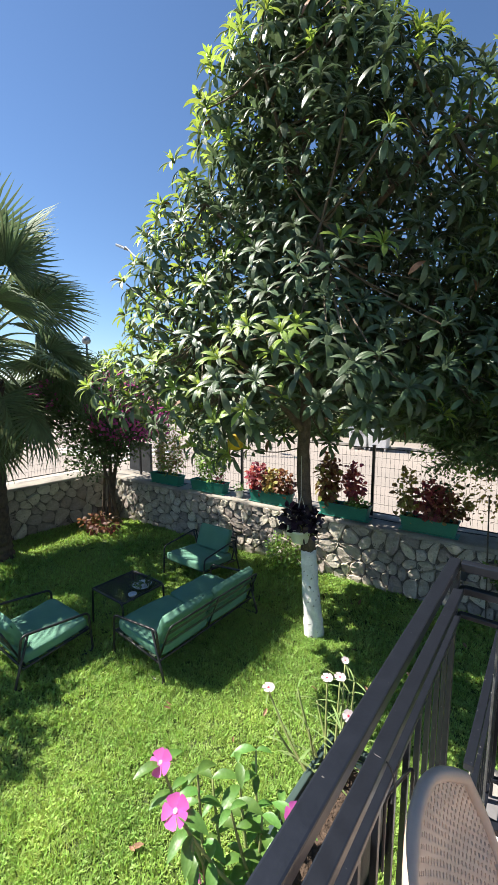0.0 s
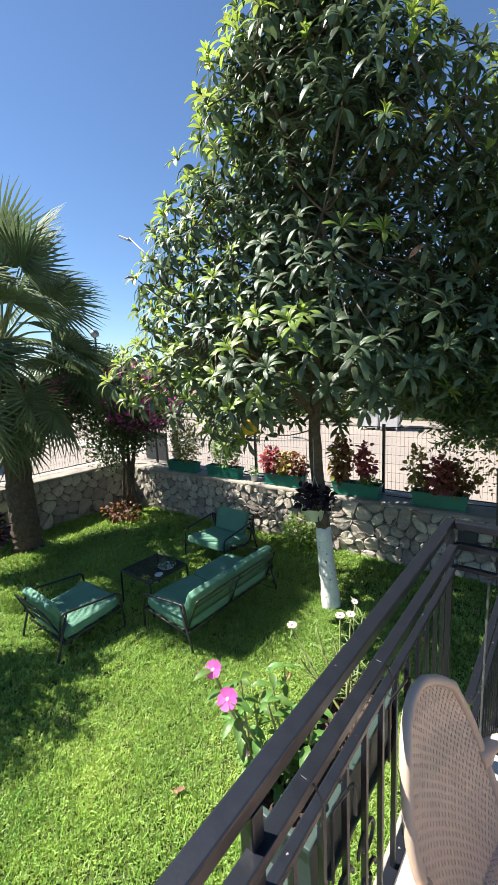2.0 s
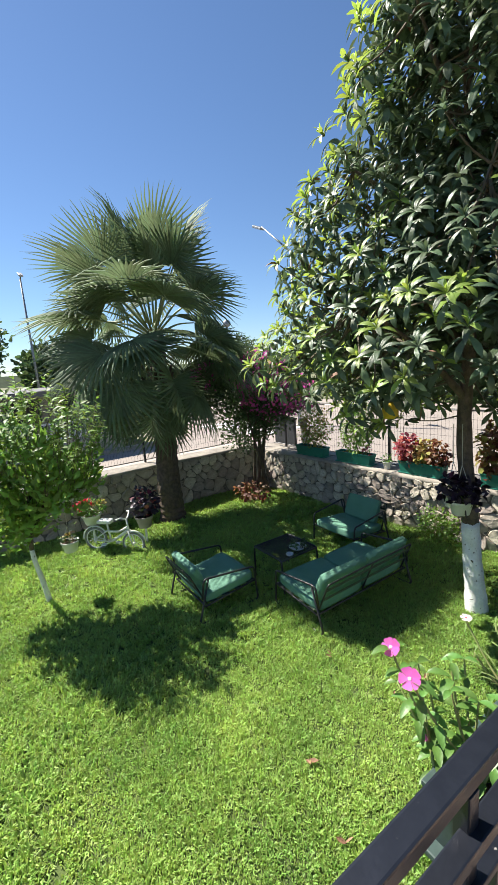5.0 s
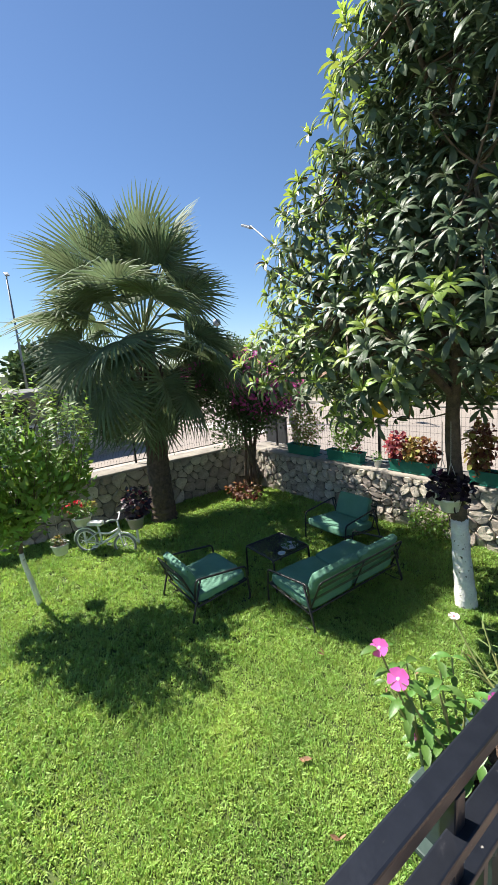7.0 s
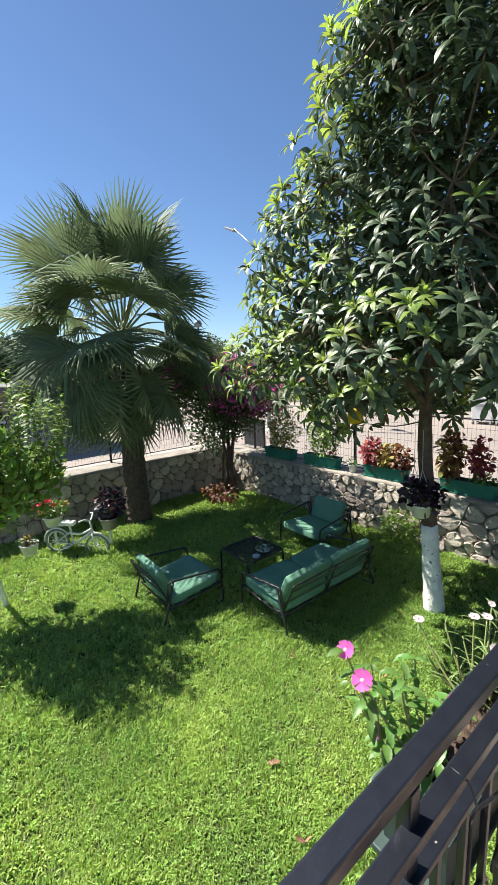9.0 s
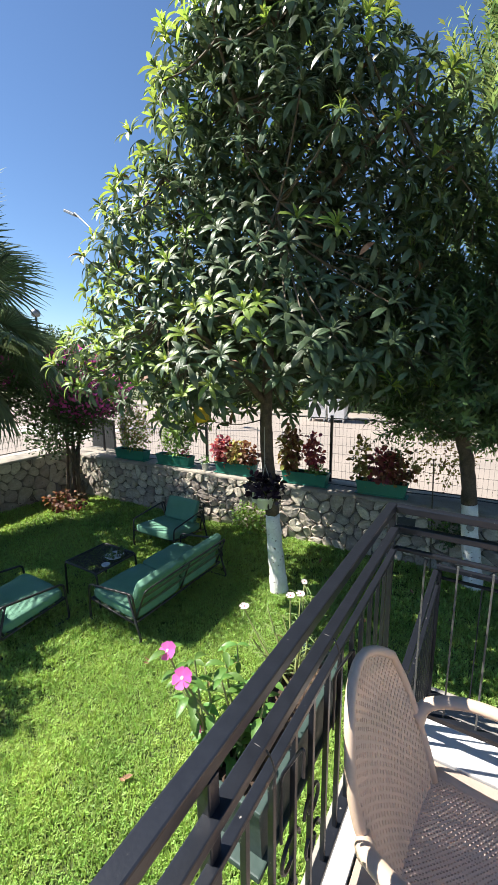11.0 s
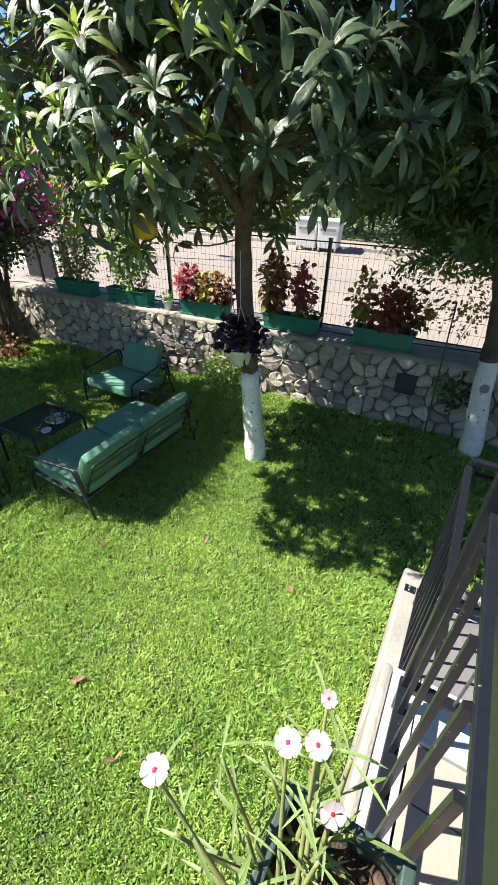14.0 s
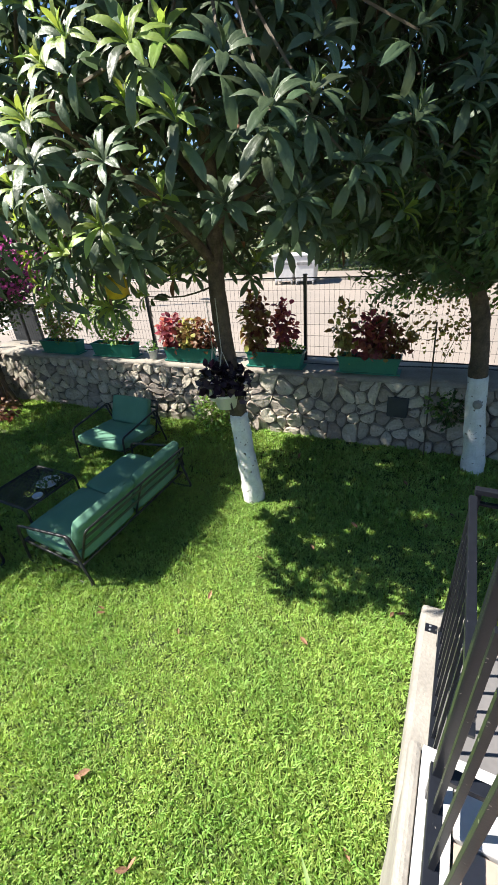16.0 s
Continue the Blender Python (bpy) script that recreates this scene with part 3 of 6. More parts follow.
# ---- garden furniture ----
def cushion(bm, w, d, h, m, puff=0.02, seed=1, wrinkle=0.6):
    """A soft box, w by d by h, its faces swollen and its edges rounded, lying on z=0 about the origin."""
    bmc = bmesh.new()
    bmesh.ops.create_cube(bmc, size=1)
    bmesh.ops.subdivide_edges(bmc, edges=bmc.edges, cuts=11, use_grid_fill=True)
    for v in bmc.verts:
        x, y, z = v.co * 2
        s = (1 - x ** 4) * (1 - y ** 4)
        rx = 1 - 0.05 * (abs(y) ** 6 + abs(z) ** 4 * 0.5)
        ry = 1 - 0.05 * (abs(x) ** 6 + abs(z) ** 4 * 0.5)
        k = noise.noise(Vector((x * 1.7 + seed, y * 1.7, z))) * 0.016 + noise.noise(Vector((x * 4 + seed, y * 9, z))) * 0.008 * wrinkle
        v.co = (x * w / 2 * rx, y * d / 2 * ry, h / 2 + z * (h / 2 + puff * s * (1 if z > 0 else 0.4)) + (k if z > 0 else 0))
    bmesh.ops.transform(bmc, matrix=m, verts=bmc.verts)
    me = bpy.data.meshes.new("soft")
    bmc.to_mesh(me)
    bmc.free()
    bm.from_mesh(me)
    bpy.data.meshes.remove(me)
    return bm


def lounge_seat(name, width, seats, m, label, group):
    """A low tubular garden seat that faces +y, its back feet on y=0; width between the side frames along x."""
    s = thing(name, label, "sofa" if seats > 1 else "armchair", m, group)
    depth, arm, r = 0.80, 0.53, 0.0125
    for x in (-width / 2, width / 2):
        bm = bmesh.new()
        tube(bm, rounded([(x, 0.16, arm), (x, 0.0, 0.012), (x, depth, 0.012), (x, depth - 0.03, arm - 0.08), (x, 0.10, arm), (x, 0.06, 0.30)], 0.055, 5), r, 8)
        part("side_frame", bm, M_FRAME, s, smooth=True)
        bm = bmesh.new()
        tube(bm, [(x * 0.985, depth - 0.03, 0.27), (x * 0.985, 0.09, 0.20)], r * 0.9, 8)
        part("seat_rail", bm, M_FRAME, s, smooth=True)
    for y, z in ((depth - 0.03, 0.27), (0.1, 0.20)):
        bm = bmesh.new()
        tube(bm, [(-width / 2, y, z), (width / 2, y, z)], r * 0.9, 8)
        part("cross_bar", bm, M_FRAME, s, smooth=True)
    w = (width - 0.06) / seats
    bm = bmesh.new()
    tube(bm, rounded([(-width / 2 + 0.05, 0.13, 0.20), (-width / 2 + 0.06, -0.035, 0.585), (width / 2 - 0.06, -0.035, 0.585), (width / 2 - 0.05, 0.13, 0.20)], 0.04), r * 0.85, 8)
    part("back_frame", bm, M_FRAME, s, smooth=True)
    for k in range(1, seats):
        x = -width / 2 + 0.03 + w * k
        bm = bmesh.new()
        tube(bm, [(x, 0.13, 0.20), (x, -0.035, 0.585)], r * 0.8, 8)
        part("back_bar", bm, M_FRAME, s, smooth=True)
    for k in range(2):
        t = 0.45 + 0.34 * k
        bm = bmesh.new()
        box(bm, -width / 2 + 0.05, 0.13 - 0.165 * t - 0.004, 0.20 + 0.385 * t - 0.014, width / 2 - 0.05, 0.13 - 0.165 * t, 0.20 + 0.385 * t + 0.014)
        part("back_strap", bm, M_SLING, s, "olive green webbing strap")
    for k in range(4):
        y = 0.16 + 0.17 * k
        bm = bmesh.new()
        box(bm, -width / 2 + 0.02, y, 0.205 + 0.085 * y, width / 2 - 0.02, y + 0.09, 0.21 + 0.085 * y)
        part("seat_strap", bm, M_SLING, s, "olive green webbing strap")
    for k in range(seats):
        x = -width / 2 + 0.03 + w * (k + 0.5)
        bm = bmesh.new()
        cushion(bm, w - 0.012, 0.68, 0.095, pose(x, 0.455, 0.238, 5.5), 0.01, 3 + k)
        part("seat_cushion", bm, M_CUSHION, s, "faded green seat cushion", True)
        bm = bmesh.new()
        cushion(bm, w - (0.035 if seats > 1 else 0.15), 0.36, 0.075, pose(x, 0.135, 0.322, 0) @ pose(0, 0, 0, 113) @ pose(0, 0.15, -0.08), 0.022, 9 + k, 3.0)
        part("back_cushion", bm, M_CUSHION, s, "faded green back cushion", True)
    return s


lounge_seat("garden_sofa", 1.50, 2, pose(-2.10, 3.36, 0, 0, 0, 90), "two-seat tubular garden sofa with green cushions", "garden seats")
lounge_seat("garden_armchair", 0.80, 1, pose(-3.52, 1.70, 0, 0, 0, 0), "low tubular garden armchair with green cushions on the lawn", "garden seats")
lounge_seat("garden_armchair", 0.82, 1, pose(-3.45, 4.93, 0, 0, 0, 180), "low tubular garden armchair with green cushions by the wall", "garden seats")


def coffee_table(m):
    t = thing("coffee_table", "low black tubular table with a mesh top", "table", m)
    for y in (-0.29, 0.29):
        bm = bmesh.new()
        tube(bm, rounded([(-0.31, y, 0.0), (-0.29, y, 0.45), (0.29, y, 0.45), (0.31, y, 0.0)], 0.06, 5), 0.0125, 8)
        part("leg_frame", bm, M_FRAME, t, smooth=True)
    bm = bmesh.new()
    for k in range(39):
        s = -0.285 + 0.015 * k
        box(bm, s - 0.0019, -0.285, 0.439, s + 0.0019, 0.285, 0.443)
        box(bm, -0.285, s - 0.0019, 0.4432, 0.285, s + 0.0019, 0.4472)
    tagged(part("tabletop", bm, M_TABLE, t, "black see-through wire mesh"), "black see-through wire mesh", kind="stuff")
    for y in (-0.29, 0.29):
        bm = bmesh.new()
        tube(bm, [(y, -0.29, 0.445), (y, 0.29, 0.445)], 0.011, 8)
        part("end_bar", bm, M_FRAME, t, smooth=True)
    return t


coffee_table(pose(-3.27, 3.08, 0))


# ---- trees ----
def rosette(rng, place, way, count, young, size=1.0):
    """The leaf poses of one whorl, as (pose, shape, takes the young and sunlit colour): a few upright young leaves, a
    wide star of arching ones, and old ones hanging below.
    """
    way = Vector(way).normalized()
    a = way.orthogonal().normalized()
    b = way.cross(a)
    out = []
    turn = rng.uniform(0, 6.28)
    for k in range(count):
        turn += 2.39996 + rng.uniform(-0.2, 0.2)
        t = k / count
        side = math.cos(turn) * a + math.sin(turn) * b
        if t < 0.2:
            lean, s, shape, drop = 14 + 130 * t, rng.uniform(0.5, 0.72), 2, 0.03
        elif t < 0.72:
            lean, s, shape, drop = 52 + 62 * (t - 0.2), rng.uniform(0.88, 1.08), int(rng.integers(0, 2)), 0.012
        else:
            lean, s, shape, drop = 88 + 110 * (t - 0.72), rng.uniform(0.95, 1.15), 3, -0.05
        lean += rng.uniform(-7, 7)
        d = math.cos(radians(lean)) * way + math.sin(radians(lean)) * side
        if t >= 0.72:
            d = (d + Vector((0, 0, -0.35))).normalized()
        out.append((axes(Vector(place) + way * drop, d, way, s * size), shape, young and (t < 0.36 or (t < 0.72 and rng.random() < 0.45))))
    return out


CROWN = ((2.02, 1.0), (2.3, 1.58), (2.75, 1.98), (3.25, 2.06), (3.8, 1.98), (4.4, 1.74), (5.0, 1.47), (5.6, 1.16), (6.2, 0.78), (6.6, 0.5), (6.9, 0.2))


def crown_radius(z, turn):
    r = float(np.interp(z, [c[0] for c in CROWN], [c[1] for c in CROWN]))
    lump = noise.noise(Vector((1.6 * math.cos(turn), 1.6 * math.sin(turn), z * 0.9))) * 0.42 + noise.noise(Vector((4 * math.cos(turn) + 7, 4 * math.sin(turn), z * 2.2))) * 0.22
    right = max(0.0, math.cos(turn - 0.3)) * 0.34 * math.exp(-((z - 4.9) / 0.8) ** 2)
    inward = 1 - max(0.0, math.cos(turn + 1.15)) ** 1.8 * float(np.interp(z, (2.2, 2.8, 3.3, 4.4, 5.4), (0.16, 0.18, 0.33, 0.33, 0.0)))
    low_left = 1 - 0.30 * max(0.0, math.cos(turn - 3.3)) ** 6 * float(np.interp(z, (2.05, 2.5, 2.9), (1.0, 0.8, 0.0)))
    return max(0.12, r * (1 + 0.55 * lump) * inward * low_left + right)


def loquat():
    rng = np.random.default_rng(21)
    tree = thing("loquat_tree", "broad loquat tree with a whitewashed trunk on the lawn", "tree", pose(-1.36, 4.20, 0))
    base = Vector((-1.36, 4.20, 0))
    line = spline([(0, 0, -0.06), (-0.05, 0.005, 0.45), (-0.10, 0.01, 0.98), (-0.17, 0.04, 1.5), (-0.22, 0.07, 2.1), (-0.2, 0.1, 3.0), (-0.26, 0.1, 4.2), (-0.3, 0.1, 5.6)], 5)
    low, high = [p for p in line if p.z <= 0.99], [p for p in line if p.z > 0.9]

    def girth(z):
        return float(np.interp(z, (-0.1, 0.05, 0.3, 0.95, 2.0, 3.2, 5.6), (0.135, 0.115, 0.098, 0.088, 0.078, 0.06, 0.018)))

    bm = bmesh.new()
    tube(bm, high, [girth(p.z) * 0.96 for p in high], 12)
    for v in bm.verts:
        v.co += Vector((noise.noise(v.co * 9), noise.noise(v.co * 9 + Vector((5, 0, 0))), 0)) * 0.012
    part("trunk", bm, M_BARK, tree, "brown bark", True)
    bm = bmesh.new()
    tube(bm, low, [girth(p.z) for p in low], 16)
    bmesh.ops.subdivide_edges(bm, edges=bm.edges, cuts=1)
    for v in bm.verts:
        v.co += Vector((noise.noise(v.co * 11), noise.noise(v.co * 11 + Vector((5, 0, 0))), 0)) * 0.014
        if v.co.z > 0.94:
            v.co.z += noise.noise(v.co * 40) * 0.03
    part("limewash", bm, M_LIME, tree, "white limewash on the lower trunk", True)
    axis = Vector((-0.22, 0.1, 0))
    spots, tries, held = [], 0, {}
    while len(spots) < 1420 and tries < 80000:
        tries += 1
        z = rng.uniform(2.05, 6.9)
        turn = rng.uniform(0, 2 * math.pi)
        r = crown_radius(z, turn)
        if rng.random() > (r + 0.35) / 2.4:
            continue
        outer = len(spots) < 690
        deep = 1 - abs(rng.normal(0, 0.09)) if outer else rng.uniform(0.3, 0.74)
        rr = r * max(0.2, deep)
        if z < 2.75 and rr < (0.6 if math.cos(turn - 4.35) > 0.5 else 0.95) or z < 3.1 and rr < 1.0 and math.cos(turn + 0.9) > 0.3 or z < 2.5 and math.cos(turn + 0.6) > 0.5 or z < 2.68 and math.cos(turn + 1.1) > 0.975 or z < 2.34 and math.sin(turn) > 0.1 and math.cos(turn) > -0.1:
            continue
        p = axis + Vector((rr * math.cos(turn), rr * math.sin(turn), z))
        cell = (int(p.x // 0.25), int(p.y // 0.25), int(p.z // 0.25))
        if outer and tries < 60000 and any((q - p).length < 0.245 for dx in (-1, 0, 1) for dy in (-1, 0, 1) for dz in (-1, 0, 1) for q in held.get((cell[0] + dx, cell[1] + dy, cell[2] + dz), ())):
            continue
        held.setdefault(cell, []).append(p)
        out = Vector((math.cos(turn), math.sin(turn), 0))
        up = 1.0 if z > 2.7 else 0.6
        spread_out = 0.7 if z < 4.2 else 0.5
        spots.append((p, out * spread_out + Vector((rng.uniform(-0.2, 0.2), rng.uniform(-0.2, 0.2), up * 0.8)), deep, turn, z))
    near = sorted((s for s in spots if s[2] > 0.86), key=lambda s: (s[0] + base - Vector((0.4, 0.9, 2.7))).length)[:18]
    near_ids = {id(s) for s in near}
    shapes = [lance_leaf(0.168 * k, 0.047 * w, dr) for k, w, dr in ((1, 1, 0.28), (1.02, 1.0, 0.42), (0.95, 0.9, 0.09), (1.05, 1.1, 0.25))]
    old, young, dry = ([[] for _ in shapes] for _ in range(3))
    leaf_meshes = {}
    for s in spots:
        p, way, deep, turn, z = s
        # Pale whorls gather on the sun side, painting its sunlight into leaf colour.
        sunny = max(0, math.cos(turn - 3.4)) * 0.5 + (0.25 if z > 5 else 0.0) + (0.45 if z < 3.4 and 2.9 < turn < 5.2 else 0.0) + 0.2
        fresh_lit = deep > 0.8 and rng.random() < sunny
        for m, k, is_new_lit in rosette(rng, p, way, int(rng.integers(15, 20)), fresh_lit, rng.uniform(0.92, 1.1)):
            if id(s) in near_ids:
                key = (k, is_new_lit)
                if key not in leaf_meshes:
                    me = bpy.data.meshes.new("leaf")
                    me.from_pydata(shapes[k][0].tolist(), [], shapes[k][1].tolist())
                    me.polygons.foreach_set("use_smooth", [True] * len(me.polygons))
                    me.materials.append(M_LEAF_NEW_LIT if is_new_lit else M_LEAF)
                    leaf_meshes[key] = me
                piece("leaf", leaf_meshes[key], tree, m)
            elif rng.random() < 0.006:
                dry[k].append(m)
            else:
                (young if is_new_lit else old)[k].append(m)
    for name, sets, mat in (("crown", old, M_LEAF), ("young_leaves", young, M_LEAF_NEW_LIT), ("dead_leaves", dry, M_LEAF_DRY)):
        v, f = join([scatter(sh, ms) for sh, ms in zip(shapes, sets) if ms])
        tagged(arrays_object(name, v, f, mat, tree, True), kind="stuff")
    # limbs out of the stem, and a twig to every few whorls
    limbs = []
    for k in range(13):
        turn, z0 = k * 2.4 + 2.0, 2.05 + 0.25 * k
        foot = Vector((float(np.interp(z0, (1.5, 2.1, 3.0, 5.6), (-0.17, -0.22, -0.2, -0.3))), 0.08, z0))
        r = crown_radius(min(6.6, z0 + 1.2), turn) * 0.78
        tip = axis + Vector((r * math.cos(turn), r * math.sin(turn), z0 + 0.95 + 0.03 * k))
        mid = foot.lerp(tip, 0.5) + Vector((0, 0, 0.1))
        pts = spline([foot, mid, tip], 5)
        bm = bmesh.new()
        tube(bm, pts, [0.045 * (1 - 0.75 * i / (len(pts) - 1)) * (1.0 if k < 8 else 0.7) for i in range(len(pts))], 7)
        part("limb", bm, M_BARK, tree, smooth=True)
        limbs += pts
    bm = bmesh.new()
    for s in spots[::4]:
        q = min(limbs, key=lambda l: (l - s[0]).length)
        tube(bm, spline([q, q.lerp(s[0], 0.5) + Vector((0, 0, -0.05)), s[0]], 3), [0.012, 0.011, 0.01, 0.009, 0.008, 0.007, 0.006], 4, False)
    tagged(part("branchwork", bm, M_TWIG, tree), kind="stuff")
    return tree


loquat()


def narrow_tree():
    rng = np.random.default_rng(33)
    tree = thing("narrow_leaf_tree", "upright narrow-leaved evergreen with a whitewashed trunk by the wall", "tree", pose(0.69, 5.46, 0))
    line = spline([(0, 0, -0.06), (-0.03, 0.0, 0.3), (-0.10, 0.02, 0.75), (-0.13, 0.04, 1.07), (-0.2, 0.06, 1.6), (-0.3, 0.1, 2.1), (-0.1, 0.2, 3.2), (0.1, 0.3, 4.6)], 5)
    for name, lo, hi, mat, sides in (("limewash", -1, 1.08, M_LIME, 14), ("trunk", 1.0, 9, M_BARK, 10)):
        pts = [p for p in line if lo <= p.z <= hi]
        bm = bmesh.new()
        tube(bm, pts, [float(np.interp(p.z, (0, 0.3, 1.05, 2.1, 4.6), (0.125, 0.105, 0.092, 0.075, 0.02))) * (1 if name == "limewash" else 0.96) for p in pts], sides)
        for v in bm.verts:
            v.co += Vector((noise.noise(v.co * 10), noise.noise(v.co * 10 + Vector((3, 0, 0))), 0)) * 0.012
        part(name, bm, mat, tree, "white limewash on the lower trunk" if name == "limewash" else "grey bark", True)
    bm = bmesh.new()
    lathe(bm, [(0.042, -0.02), (0.045, 0.02), (0.03, 0.035), (0.012, 0.03)], 12, pose(-0.09, -0.075, 0.82, 90))
    part("branch_scar", bm, M_CEMENT, tree)
    shape = (np.array([(0, 0, 0), (0.05, -0.0155, 0.004), (0.115, 0, -0.01), (0.05, 0.0155, 0.004)]), np.array([(0, 1, 2, 3)]))
    old, young = [], []
    twig = bmesh.new()
    for k in range(3100):
        z = 2.05 + 4.6 * rng.random() ** 1.5
        if z > 4.4 and rng.random() < 0.45:
            continue
        turn = rng.uniform(0, 2 * math.pi)
        reach = float(np.interp(z, (2.0, 2.5, 3.5, 5.0, 6.0, 6.8), (1.3, 1.75, 1.7, 1.3, 0.85, 0.3))) * (1 + 0.25 * noise.noise(Vector((2 * math.cos(turn), 2 * math.sin(turn), z))))
        r = reach * math.sqrt(rng.uniform(0.05, 1.0))
        p = Vector((0.35 + r * math.cos(turn), 0.35 + r * math.sin(turn), z))
        d = Vector((0.35 * math.cos(turn) + rng.uniform(-0.25, 0.25), 0.35 * math.sin(turn) + rng.uniform(-0.25, 0.25), 1.0 if z > 2.7 else rng.uniform(-0.1, 0.5))).normalized()
        length = rng.uniform(0.35, 0.6)
        if k % 6 == 0:
            tube(twig, [p - d * 0.1, p + d * length], [0.006, 0.002], 4, False)
        for i in range(28):
            t = i / 28
            a, b = d.orthogonal().normalized(), d.cross(d.orthogonal().normalized())
            turn2 = i * 2.4 + rng.uniform(-0.4, 0.4)
            side = math.cos(turn2) * a + math.sin(turn2) * b
            m = axes(p + d * length * t, d * rng.uniform(0.7, 1.2) + side, d, rng.uniform(0.8, 1.3) * (1.1 - 0.4 * t))
            # Upper outer tips go pale: young shoots, with sunlight painted in too.
            (young if (t > 0.35 and r > 0.6 * reach and z > 3.6 and rng.random() < 0.8) or rng.random() < 0.05 else old).append(m)
    for name, ms, mat in (("crown", old, M_NARROW), ("young_leaves", young, M_NARROW_NEW_LIT)):
        v, f = scatter(shape, ms)
        tagged(arrays_object(name, v, f, mat, tree), kind="stuff")
    tagged(part("branchwork", twig, M_TWIG, tree), kind="stuff")
    for k in range(9):
        turn, z0 = k * 2.1, 1.9 + 0.3 * k
        foot = Vector((float(np.interp(z0, (2.1, 3.2, 4.6), (-0.3, -0.1, 0.1))), float(np.interp(z0, (2.1, 3.2, 4.6), (0.1, 0.2, 0.3))), z0))
        tip = Vector((0.35 + 1.0 * math.cos(turn), 0.35 + 1.0 * math.sin(turn), z0 + 1.0))
        bm = bmesh.new()
        tube(bm, spline([foot, foot.lerp(tip, 0.5) + Vector((0, 0, -0.1)), tip], 4), [0.035 - 0.003 * i for i in range(9)], 7)
        part("limb", bm, M_BARK, tree, smooth=True)
    return tree


narrow_tree()


def fan_leaf(rng, radius, count=38):
    """A palm fan in the plane of x (ahead) and y: pleated, split to half its depth, its tips hanging."""
    v, f = [], []
    full = radians(118)
    for k in range(count):
        a = -full + 2 * full * (k + 0.5) / count
        half = full / count * 1.02
        r = radius * (0.78 + 0.22 * math.cos(a * 0.6)) * rng.uniform(0.94, 1.06)
        n = len(v)
        for t, w in ((0.03, 1.0), (0.30, 1.0), (0.52, 0.94), (0.78, 0.46), (1.0, 0.05)):
            droop = -0.42 * r * max(0, t - 0.42) ** 1.5 * rng.uniform(0.8, 1.6) - 0.10 * r * t * abs(math.sin(a)) + 0.02 * r
            for s, lift in ((-1, 0.0), (0, 0.028 * r * min(1, t * 2) * w), (1, 0.0)):
                b = a + s * half * w * (1 if t < 0.6 else 0.58 / t)
                v.append((r * t * math.cos(b), r * t * math.sin(b), droop + lift))
        for i in range(4):
            for j in (0, 1):
                q = n + 3 * i + j
                f.append((q, q + 1, q + 4, q + 3))
    return np.array(v), np.array(f)


def fan_palm():
    rng = np.random.default_rng(9)
    base = (-6.48, 2.86, 0)
    palm = thing("fan_palm", "fan palm with a thick rough trunk in the lawn corner", "palm", pose(*base))
    bm = bmesh.new()
    pts = [(0, 0, -0.05), (0, 0, 0.25), (0.0, 0.0, 0.9), (0.02, 0.02, 1.6), (0.03, 0.02, 2.3), (0.03, 0.02, 3.5)]
    tube(bm, spline(pts, 8), [float(np.interp(i, (0, 6, 20, 40), (0.29, 0.225, 0.20, 0.17))) + 0.012 * (i % 2) for i in range(41)], 18)
    for v in bm.verts:
        v.co += Vector((noise.noise(v.co * 14), noise.noise(v.co * 14 + Vector((4, 0, 0))), 0)) * 0.02
    part("trunk", bm, M_PALMBARK, palm, "rough brown trunk")
    for k in range(22):
        turn, z = k * 2.4, 1.75 + 0.05 * k
        d = Vector((math.cos(turn), math.sin(turn), 0))
        bm = bmesh.new()
        tube(bm, [d * 0.16 + Vector((0.03, 0.02, z)), d * 0.25 + Vector((0.03, 0.02, z + 0.16)), d * 0.3 + Vector((0.03, 0.02, z + 0.26))], [0.05, 0.032, 0.02], 6)
        part("leaf_stub", bm, M_PALMBARK, palm)
    for k in range(58):
        age = k / 57
        turn = k * 2.39996 + rng.uniform(-0.45, 0.45)
        rise = 82 - 146 * age ** 0.84 + rng.uniform(-12, 12)
        d = Vector((math.cos(turn) * math.cos(radians(rise)), math.sin(turn) * math.cos(radians(rise)), math.sin(radians(rise))))
        foot = Vector((0.03, 0.02, 3.72 - 0.7 * age)) + Vector((math.cos(turn), math.sin(turn), 0)) * 0.1
        length = (rng.uniform(0.78, 1.26) if age < 0.72 else rng.uniform(0.6, 1.0)) if k > 3 else 1.2
        tip = foot + d * length + Vector((0, 0, -0.16 * length * age))
        mid = foot + d * length * 0.5 + Vector((0, 0, 0.05))
        leaf = new("frond")
        leaf.parent = palm
        bm = bmesh.new()
        tube(bm, spline([foot, mid, tip], 4), [0.024 - 0.0018 * i for i in range(9)], 6)
        part("petiole", bm, M_PETIOLE, leaf, smooth=True)
        ahead = (tip - mid).normalized() + Vector((0, 0, -0.22 * age))
        up = Vector((0, 0, 1)) if rise < 65 else Vector((-math.cos(turn), -math.sin(turn), 0.3))
        v, f = fan_leaf(rng, rng.uniform(0.78, 1.02))
        m = np.array(axes(tip, ahead, up + Vector((rng.uniform(-0.7, 0.7), rng.uniform(-0.7, 0.7), 0))))
        v = (np.c_[v, np.ones(len(v))] @ m.T)[:, :3]
        arrays_object("fan", v, f, M_PALM, leaf)
    return palm


fan_palm()


